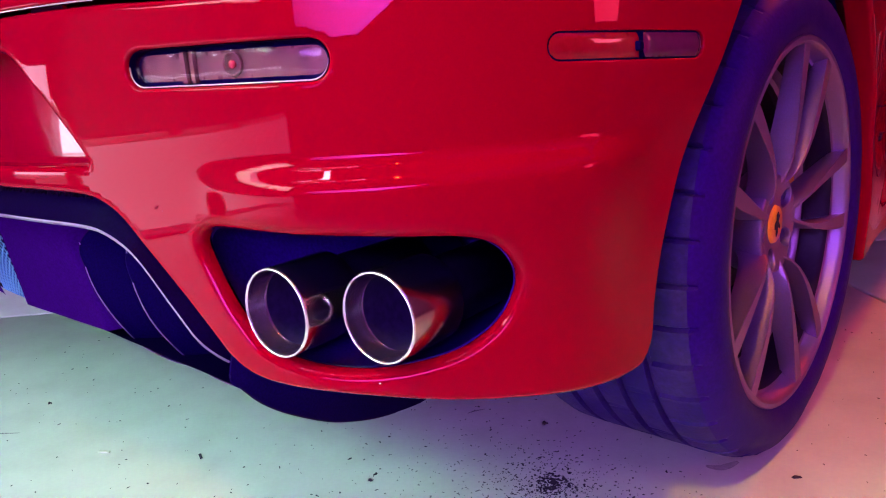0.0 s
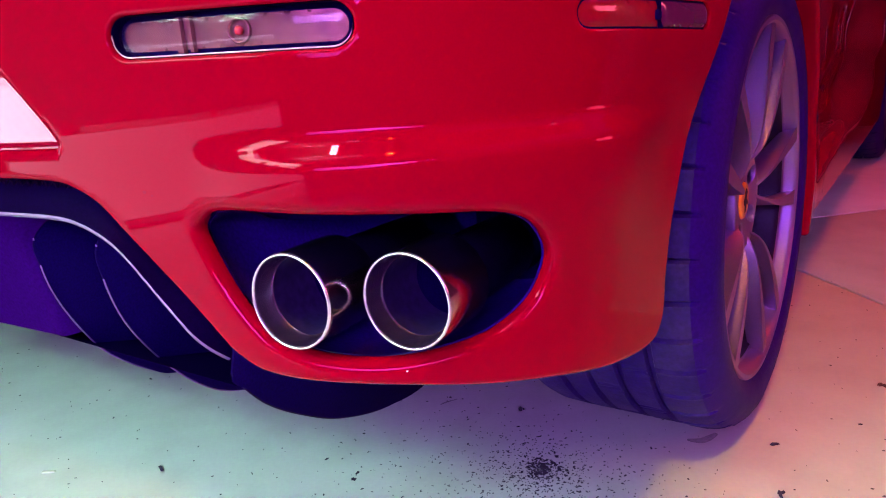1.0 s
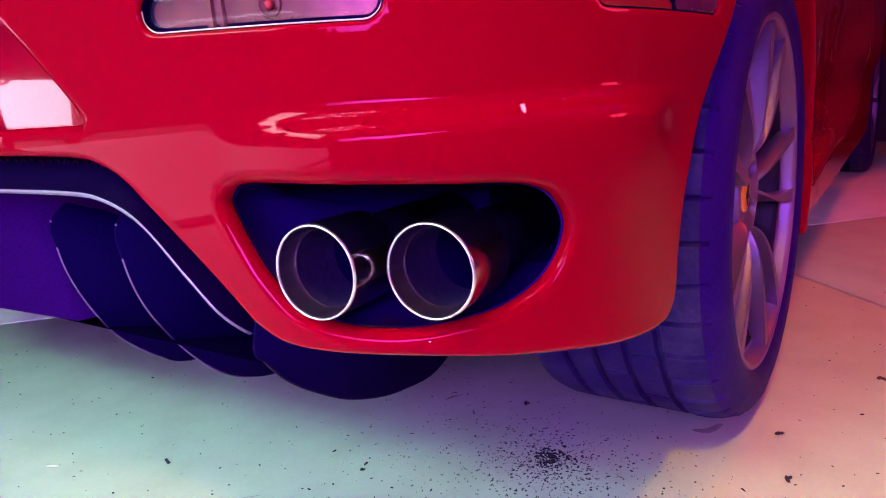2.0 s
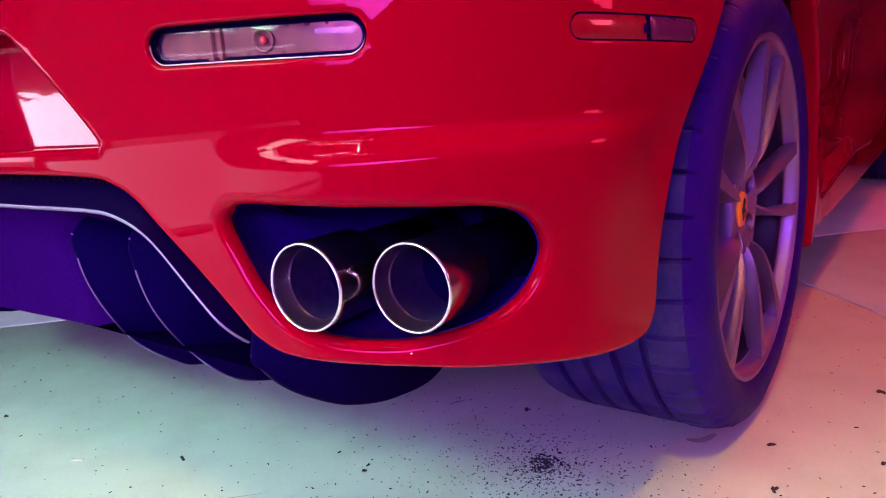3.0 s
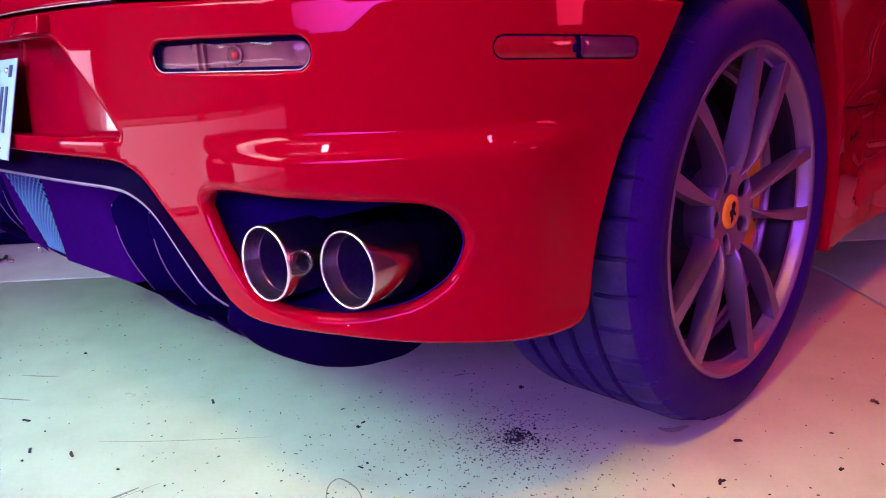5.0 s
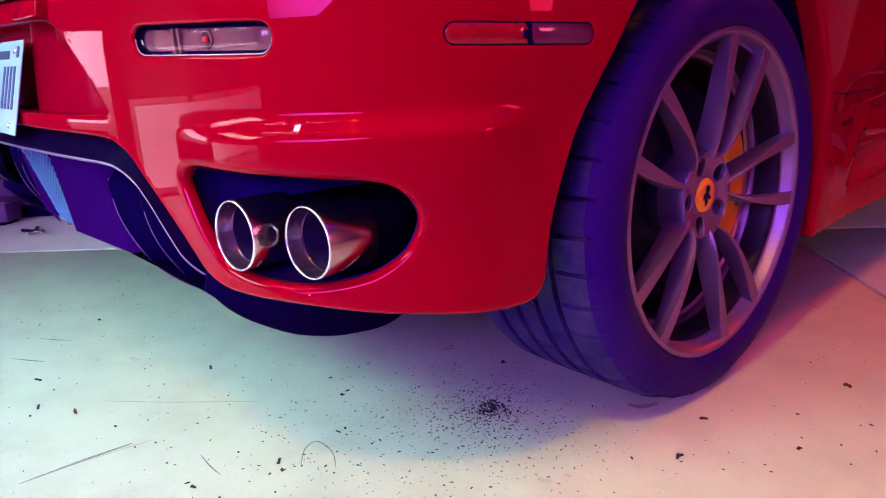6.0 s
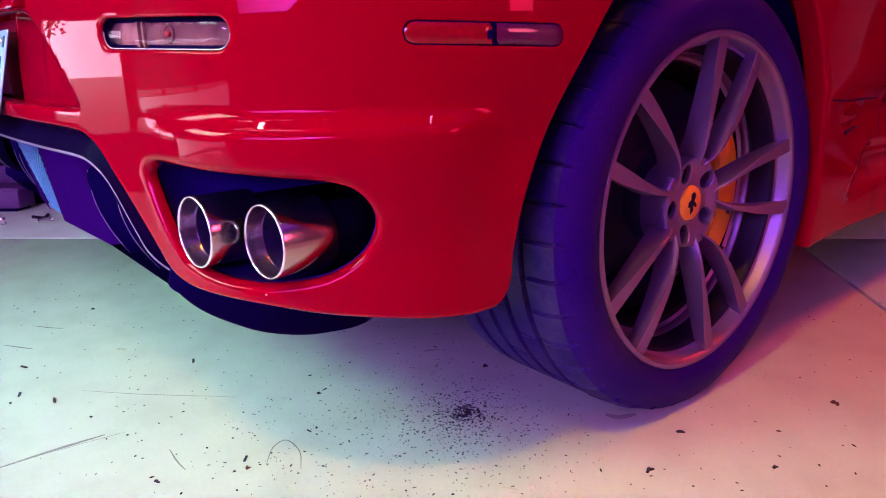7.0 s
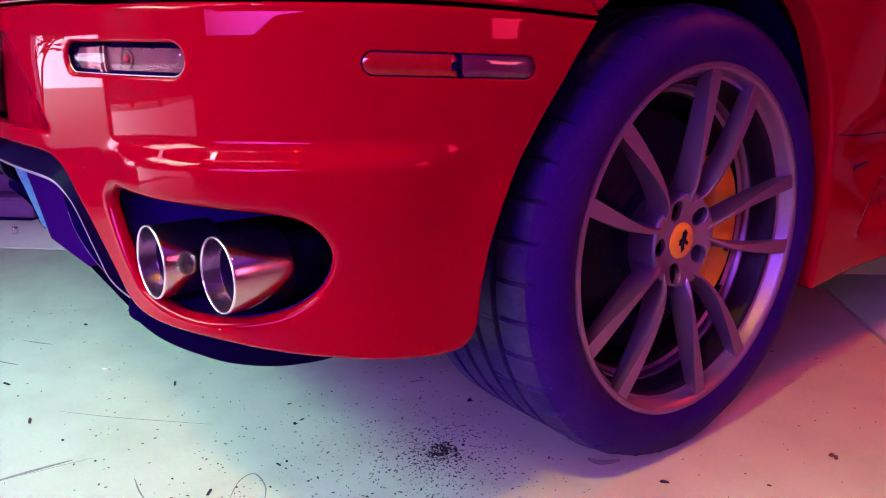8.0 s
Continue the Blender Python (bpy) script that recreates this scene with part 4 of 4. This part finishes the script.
def hub_bm():
    """The hub: a dished plate with five bolt wells bored through it."""
    ring = [np.array((math.cos(a), math.sin(a))) for a in np.linspace(0, 2 * math.pi, 121)[:-1]]
    outer = np.array([p * (0.0725 + 0.002 * math.cos(5 * (math.atan2(p[1], p[0]) - radians(3)))) for p in ring])
    inner = np.array([p * 0.0285 for p in ring[::2]])
    holes = [(inner, 0.0, 0.0)]
    for k in range(5):
        a = radians(39 + 72 * k)
        c = 0.0515 * np.array((math.cos(a), math.sin(a)))
        d, e = np.array((math.cos(a), math.sin(a))), np.array((-math.sin(a), math.cos(a)))
        holes.append((np.array([c + 0.0158 * p[0] * d + 0.0135 * p[1] * e for p in ring[::4]]), 0.002, 0.007))

    def face(u, v):
        r = np.hypot(u, v)
        x = -0.0325 + 0.006 * smooth01((r - 0.040) / 0.026)
        n = np.zeros((len(u), 3))
        n[:, 0] = 1
        return np.stack([x, u, v], 1), n

    return panel_bm((outer, 0.004, 0.045), holes, face, 0.004)


def build_wheel(m):
    wheel = part("wheel", lathe_bm(RIM_PROFILE, 144), RIM, car, "satin grey alloy wheel with ten split spokes", sharp=35)
    wheel.matrix_basis = m
    side_bm, tread_bm = tyre_bm()
    tyre = part("tyre", side_bm, RUBBER, wheel, "black low-profile tyre with grooved tread", sharp=40)
    part("tread", tread_bm, TREAD, tyre, "worn tread, greyed also for its light, with grooves and sipes", sharp=30)
    part("barrel", lathe_bm(BARREL_PROFILE, 144), BARREL, wheel, "inside of the rim, darkened to carry its shade", sharp=35)
    part("inner_ring", lathe_bm([(-0.062, 0.2325), (-0.0625, 0.2275), (-0.066, 0.2250), (-0.070, 0.2240), (-0.074, 0.2235), (-0.078, 0.2180)], 144), RIM, wheel, "thin step inside the rim, kept lighter as if lit", sharp=35)
    part("hub", hub_bm(), RIM, wheel, sharp=40)
    for k in range(5):
        for d in (1, -1):
            bm = spoke_bm(d)
            bmesh.ops.rotate(bm, verts=bm.verts[:], cent=(0, 0, 0), matrix=Matrix.Rotation(radians(3 + 72 * k), 3, "X"))
            part("spoke", bm, RIM, wheel, sharp=24)
        a = radians(39 + 72 * k)
        bolt = part("wheel_bolt", lathe_bm([(-0.048, 0.0), (-0.048, 0.0065), (-0.050, 0.008), (-0.064, 0.008)], 6), CHROME, wheel, "steel wheel bolt", smooth=False)
        bolt.matrix_basis = pose(0, 0.0515 * math.cos(a), 0.0515 * math.sin(a))
    cap = part("hub_cap", lathe_bm([(-0.029, 0.0), (-0.0292, 0.015), (-0.030, 0.0265), (-0.0345, 0.0285)], 56), YELLOW, wheel, "round yellow hub cap with a dark emblem")
    blob = [(-0.004, -0.018), (0.003, -0.012), (0.002, -0.004), (0.010, -0.008), (0.012, -0.004), (0.005, 0.003), (0.009, 0.012), (0.003, 0.018), (-0.003, 0.014), (-0.003, 0.006), (-0.010, 0.002), (-0.010, -0.006), (-0.005, -0.006)]
    part("emblem", plate_bm(blob, 0.0008, lambda u, v, w: Vector((-0.0283 + w, u, v))), DARKMETAL, cap, "plain dark emblem shape", smooth=False)
    # Disc and drum hold the shade behind the spokes in near-black colours.
    part("brake_disc", lathe_bm([(-0.10, 0.06), (-0.098, 0.09), (-0.105, 0.095), (-0.110, 0.105), (-0.110, 0.188), (-0.112, 0.190), (-0.138, 0.190), (-0.14, 0.188), (-0.14, 0.06)], 96), DISC, wheel, "steel brake disc darkened for shade behind the spokes")
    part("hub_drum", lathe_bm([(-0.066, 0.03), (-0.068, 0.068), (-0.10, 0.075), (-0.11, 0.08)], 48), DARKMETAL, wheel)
    # caliper round the front of the disc
    rows = []
    for a in np.linspace(radians(-39), radians(32), 22):
        f = (math.degrees(a) + 3.5) / 36
        e = 1 - 0.25 * abs(f) ** 3
        sec = []
        for r, x in ((0.128, -0.094), (0.132, -0.075), (0.142, -0.066), (0.165, -0.063 - 0.006 * abs(f)), (0.190, -0.064), (0.204, -0.072), (0.208, -0.095), (0.208, -0.15)):
            rr = 0.163 + (r - 0.163) * e
            sec.append(Vector((x, rr * math.cos(a), rr * math.sin(a))))
        rows.append(sec)
    bm = grid_bm(rows)
    for end in (rows[0], rows[-1]):
        bm.faces.new([bm.verts.new(p) for p in end])
    bmesh.ops.remove_doubles(bm, verts=bm.verts[:], dist=0.0002)
    cal = part("brake_caliper", bm, YELLOW, wheel, "yellow brake caliper with dark lettering bars", sharp=40)
    for a0, a1 in ((2, 5), (6.5, 8.5), (-17, -15), (-14, -12)):
        rows = [[Vector((-0.0625, r * math.cos(radians(a)), r * math.sin(radians(a)))) for r in (0.168, 0.182)] for a in np.linspace(a0, a1, 4)]
        part("lettering_bar", grid_bm(rows), INK, cal, smooth=False)
    valve = part("valve", lathe_bm([(0.0, 0.0), (0.0, 0.0035), (-0.012, 0.004), (-0.030, 0.004)], 14), BRIGHT, wheel)
    valve.matrix_basis = pose(-0.028, -0.205, 0.085)
    return wheel


wheel = build_wheel(pose(0.935, -0.012, 0.333))


def copy_part(ob, m, parent):
    """The same part, with what hangs on it, at another pose."""
    made = ob.copy()
    scene.collection.objects.link(made)
    made.parent = parent
    made.matrix_basis = m
    for c in ob.children:
        copy_part(c, c.matrix_basis.copy(), made)
    return made


copy_part(wheel, pose(0.925, 2.588, 0.333), car)
copy_part(wheel, pose(-0.935, -0.012, 0.333, 0, 0, 180), car)
copy_part(wheel, pose(-0.925, 2.588, 0.333, 0, 0, 180), car)


# ---- outside: bare trees ----
def limb(bm, a, b, r0, r1, sides=6):
    d = (b - a).normalized()
    u = d.orthogonal().normalized()
    w = d.cross(u)
    ra = [bm.verts.new(a + r0 * (math.cos(q) * u + math.sin(q) * w)) for q in np.linspace(0, 2 * math.pi, sides + 1)[:-1]]
    rb = [bm.verts.new(b + r1 * (math.cos(q) * u + math.sin(q) * w)) for q in np.linspace(0, 2 * math.pi, sides + 1)[:-1]]
    for i in range(sides):
        bm.faces.new((ra[i], ra[(i + 1) % sides], rb[(i + 1) % sides], rb[i]))


def grow(bm, leaves, rng, a, d, length, r, depth):
    b = a
    for k in range(3):
        c = b + (d + Vector((rng.uniform(-0.15, 0.15), rng.uniform(-0.15, 0.15), rng.uniform(-0.03, 0.12)))).normalized() * length / 3
        limb(bm, b, c, r * (1 - 0.2 * k), r * (0.8 - 0.2 * k))
        b = c
        if depth and k:
            for _ in range(2):
                e = (d + Vector((rng.uniform(-1, 1), rng.uniform(-1, 1), rng.uniform(-0.1, 0.7)))).normalized()
                grow(bm, leaves, rng, b, e, length * rng.uniform(0.5, 0.72), r * 0.45, depth - 1)
    if depth <= 1:
        for _ in range(12):
            p = b + Vector((rng.gauss(0, 0.22), rng.gauss(0, 0.22), rng.gauss(0, 0.2)))
            u = Vector((rng.uniform(-1, 1), rng.uniform(-1, 1), rng.uniform(-1, 1))).normalized() * 0.07
            w = u.orthogonal().normalized() * 0.04
            leaves.faces.new([leaves.verts.new(p + o) for o in (u, w, -u, -w)])


rng = random.Random(5)
for e1, e2, h in ((-9.0, -5.0, 3.0), (-10.5, -2.6, 3.4), (-9.5, 1.6, 3.2), (-7.6, 5.6, 1.5), (-8.4, 6.6, 1.9), (-7.4, 7.4, 1.4), (-8.6, 8.6, 2.0), (-7.8, 9.8, 1.6), (-8.8, 11.2, 2.1), (-7.6, 12.4, 1.7), (-10.5, 9.2, 3.0)):
    tree = thing("tree", "bare autumn tree with thin branches and few leaves", "tree", Matrix.Translation(room(e1, e2, -0.06)), "trees outside the window")
    bm, leaves = bmesh.new(), bmesh.new()
    grow(bm, leaves, rng, Vector((0, 0, 0)), Vector((0, 0, 1)), h, 0.055 * h, 3)
    part("trunk", bm, BARK, tree)
    part("crown", leaves, FOLIAGE, tree, "sparse brownish leaves", smooth=False)


for e1, e2 in ((-7.4, 0.7), (-7.9, 1.4), (-7.3, 2.1)):
    bush = thing("bush", "leggy autumn bush with reddish leaves", "bush", Matrix.Translation(room(e1, e2, -0.06)), "bushes outside the window")
    bm, leaves = bmesh.new(), bmesh.new()
    for k in range(4):
        grow(bm, leaves, rng, Vector((rng.uniform(-0.15, 0.15), rng.uniform(-0.15, 0.15), 0)), Vector((rng.uniform(-0.4, 0.4), rng.uniform(-0.4, 0.4), 1)).normalized(), rng.uniform(1.0, 1.6), 0.03, 2)
    part("stems", bm, BARK, bush)
    part("leaves", leaves, FOLIAGE, bush, smooth=False)


# ---- crumbs and litter on the floor ----
def crumb(bm, x, y, size, rng, flat=0.35):
    a = rng.uniform(0, 6.28)
    lx, ly = size * rng.uniform(0.6, 1.8), size * rng.uniform(0.35, 0.8)
    h = size * flat * rng.uniform(0.5, 1.2)
    n = 5
    base, top = [], []
    for k in range(n):
        q = 2 * math.pi * k / n + rng.uniform(-0.3, 0.3)
        px, py = lx * math.cos(q), ly * math.sin(q)
        px, py = px * math.cos(a) - py * math.sin(a), px * math.sin(a) + py * math.cos(a)
        base.append(bm.verts.new((x + px, y + py, 0.0002)))
        top.append(bm.verts.new((x + 0.6 * px, y + 0.6 * py, h + 0.0004)))
    bm.faces.new(top)
    for k in range(n):
        bm.faces.new((base[k], base[(k + 1) % n], top[(k + 1) % n], top[k]))


rng = random.Random(11)
bm = bmesh.new()
for _ in range(1100):
    r = abs(rng.gauss(0, 1))
    a = rng.uniform(0, 6.28)
    x, y = 0.712 + 0.075 * r * math.cos(a), -0.335 + 0.070 * r * math.sin(a)
    crumb(bm, x, y, rng.uniform(0.0006, 0.0022), rng)
for _ in range(60):
    crumb(bm, 0.712 + rng.gauss(0, 0.012), -0.316 + rng.gauss(0, 0.010), rng.uniform(0.0018, 0.0042), rng)
for _ in range(750):
    crumb(bm, rng.gauss(0.70, 0.16), rng.gauss(-0.42, 0.14), rng.uniform(0.0005, 0.0018), rng)
for _ in range(900):
    crumb(bm, rng.uniform(-0.6, 1.6), rng.uniform(-1.1, 0.7), rng.uniform(0.0006, 0.0022), rng)
for _ in range(260):
    crumb(bm, rng.uniform(-0.5, 1.5), rng.uniform(-1.05, 0.5), rng.uniform(0.0014, 0.0032), rng)
for _ in range(120):
    crumb(bm, rng.gauss(0.75, 0.2), rng.gauss(-0.62, 0.10), rng.uniform(0.0014, 0.0030), rng)
crumbs = part("rubber_crumbs", bm, DIRT, smooth=False)
tagged(crumbs, "heap and scatter of black rubber crumbs on the concrete", "debris", kind="stuff")

FLAKES = [(0.199, -0.586, 0.0055, 0, DIRT), (0.977, -0.117, 0.0058, 1, DIRT), (1.090, 0.148, 0.0075, 1, LEAF), (1.007, -0.238, 0.0055, 1, DIRT), (0.043, -0.677, 0.007, 0, CHIPW), (0.193, -0.833, 0.007, 1, LEAF), (1.119, -0.101, 0.0045, 1, DIRT), (-0.259, -0.657, 0.005, 1, DIRT), (0.597, -0.657, 0.005, 0, DIRT), (0.589, -0.546, 0.0035, 0, DIRT), (0.565, -0.778, 0.005, 1, DIRT), (0.926, -0.388, 0.005, 1, CHIPW), (0.911, -0.417, 0.007, 0, CHIPW), (0.485, -0.470, 0.004, 1, DIRT), (-0.001, -0.847, 0.006, 0, DIRT), (0.125, -0.876, 0.0055, 0, INK), (0.15, -0.895, 0.003, 1, DIRT), (0.30, -0.80, 0.003, 1, DIRT), (0.62, -0.665, 0.004, 1, LEAF), (0.40, -0.72, 0.0025, 1, DIRT), (0.60, -0.18, 0.006, 1, DIRT)]
rng = random.Random(3)
for x, y, size, kind, mat in FLAKES:
    bm = bmesh.new()
    if kind:
        crumb(bm, 0, 0, size, rng, 0.5)
        crumb(bm, size * 0.7, size * 0.4, size * 0.7, rng, 0.5)
    else:
        merge(bm, box_bm(-size * 1.5, size * 1.5, -size * 0.4, size * 0.4, 0.0002, size * 0.4, size * 0.1, 1))
    ob = part("debris_flake", bm, mat, smooth=False)
    ob.matrix_basis = pose(x, y, 0, 0, 0, rng.uniform(-40, 40))
    tagged(ob, "small dark flake of litter lying on the concrete" if mat is not CHIPW else "small pale chip of litter lying on the concrete", "debris", "litter on the floor")


# ---- clutter by the wall ----
def room_box(bm, e1a, e1b, e2a, e2b, z0, z1, bevel=0.004):
    return merge(bm, slab_bm(e1a, e1b, e2a, e2b, z0, z1, bevel))


chest = thing("tool_chest", "low dark purple tool chest standing on the concrete", "tool chest")
part("body", room_box(bmesh.new(), -2.4, -1.25, 0.86, 1.35, 0.05, 0.42, 0.012), CARDB, chest)
part("base", room_box(bmesh.new(), -2.38, -1.27, 0.88, 1.33, 0.0, 0.055, 0.004), MATT, chest, "black recessed base")
for z in (0.10, 0.20, 0.30):
    drawer = part("drawer", room_box(bmesh.new(), -2.36, -1.29, 0.848, 0.862, z, z + 0.085, 0.004), CARDB, chest)
    part("handle", room_box(bmesh.new(), -2.2, -1.45, 0.838, 0.848, z + 0.062, z + 0.074, 0.003), DARKMETAL, drawer)
crate = thing("plastic_crate", "small worn plum plastic crate on the floor", "crate")
part("body", room_box(bmesh.new(), -1.95, -1.55, 0.735, 0.83, 0.012, 0.085, 0.006), CARDB, crate)
part("rim", room_box(bmesh.new(), -1.96, -1.54, 0.728, 0.835, 0.083, 0.095, 0.004), CARDB, crate)
part("foot", room_box(bmesh.new(), -1.93, -1.57, 0.74, 0.825, 0.0, 0.014, 0.002), MATT, crate)
clamp = thing("hand_tool", "steel hand tool with dark grips lying on the floor", "tool", Matrix.Translation(room(-1.36, 0.60)))
for a, l, mat, nm in ((20, 0.05, BRIGHT, "jaw"), (-38, 0.05, BRIGHT, "jaw"), (160, 0.07, DARKMETAL, "grip"), (205, 0.07, DARKMETAL, "grip")):
    p = part(nm, box_bm(0, l, -0.005, 0.005, 0.002, 0.013, 0.003), mat, clamp)
    p.matrix_basis = pose(0, 0, 0, 0, 0, a)
for e1, e2, r in ((-1.48, 0.54, 0.010), (-1.30, 0.72, 0.008)):
    ob = part("socket", lathe_bm([(0, 0.0), (0, r), (0.022, r), (0.024, r * 0.9), (0.024, r * 0.6), (0.012, r * 0.55)], 20, "z"), BRIGHT)
    ob.matrix_basis = Matrix.Translation(room(e1, e2, 0.0005))
    tagged(ob, "small bright steel socket standing on the concrete", "tool", "sockets by the wall")


# Out of view: added only to give the car's side something to reflect.
cabinet = thing("storage_cabinet", "unseen white cabinet added by the wall to reflect in the car's side", "cabinet")
part("body", room_box(bmesh.new(), 2.76, 3.26, 0.55, 1.25, 0.10, 1.35, 0.006), PALE, cabinet)
part("plinth", room_box(bmesh.new(), 2.80, 3.26, 0.58, 1.22, 0.0, 0.10, 0.003), MATT, cabinet, "black recessed plinth")
for a, b in ((0.57, 0.89), (0.91, 1.23)):
    leaf = part("door", room_box(bmesh.new(), 2.742, 2.758, a, b, 0.14, 0.80, 0.004), WALLDARK, cabinet, "dark lower door")
    part("handle", room_box(bmesh.new(), 2.728, 2.742, b - 0.05, b - 0.03, 0.42, 0.58, 0.003), BRIGHT, leaf)
    for z in (0.84, 1.09):
        drawer = part("drawer", room_box(bmesh.new(), 2.742, 2.758, a, b, z, z + 0.22, 0.004), CHIPW, cabinet, "white drawer front")
        part("handle", room_box(bmesh.new(), 2.728, 2.742, a + 0.08, b - 0.08, z + 0.16, z + 0.18, 0.003), DARKMETAL, drawer)


# ---- scuffs and scratches in the floor ----
def mark(points, w, mat, name="floor_scuff"):
    line = spline([np.array(p) for p in points], 10)
    n = len(line)
    rows = [[], []]
    for i, p in enumerate(line):
        d = line[min(i + 1, n - 1)] - line[max(i - 1, 0)]
        d = d / (np.linalg.norm(d) + 1e-9)
        half_w = w * (0.35 + 0.65 * math.sin(math.pi * i / (n - 1))) / 2
        for k, sgn in ((0, 1), (1, -1)):
            rows[k].append(Vector((p[0] - d[1] * half_w * sgn, p[1] + d[0] * half_w * sgn, 0.0004)))
    return grid_bm(rows)


SCUFF = material("grey_scuff", (0.27, 0.24, 0.27), 0.6, grain=0.3, grain_scale=200)
bm = bmesh.new()
MARKS = (
    ([(0.373, -0.958), (0.374, -0.885), (0.376, -0.84), (0.379, -0.798)], 0.0075),
    ([(0.380, -0.87), (0.385, -0.82), (0.392, -0.77)], 0.0016),
    ([(0.631, -0.640), (0.595, -0.611), (0.590, -0.586), (0.632, -0.586), (0.675, -0.607)], 0.0024),
    ([(0.492, -0.734), (0.533, -0.737), (0.565, -0.736)], 0.0026),
    ([(0.185, -0.786), (0.275, -0.708), (0.40, -0.585)], 0.0018),
    ([(-0.24, -0.79), (-0.201, -0.764), (-0.17, -0.74)], 0.0040),
    ([(-0.16, -0.86), (-0.12, -0.835), (-0.09, -0.815)], 0.0040),
    ([(0.866, -0.157), (0.886, -0.149), (0.899, -0.120)], 0.0140),
    ([(0.47, -0.225), (0.474, -0.212), (0.485, -0.195)], 0.0040),
    ([(1.15, 0.30), (1.22, 0.36), (1.30, 0.38)], 0.0020),
)
for pts, w in MARKS:
    merge(bm, mark(pts, w, SCUFF))
tagged(part("floor_scuffs", bm, SCUFF, smooth=False), "faint grey scratches and scuffs on the concrete", "scuff", kind="stuff")
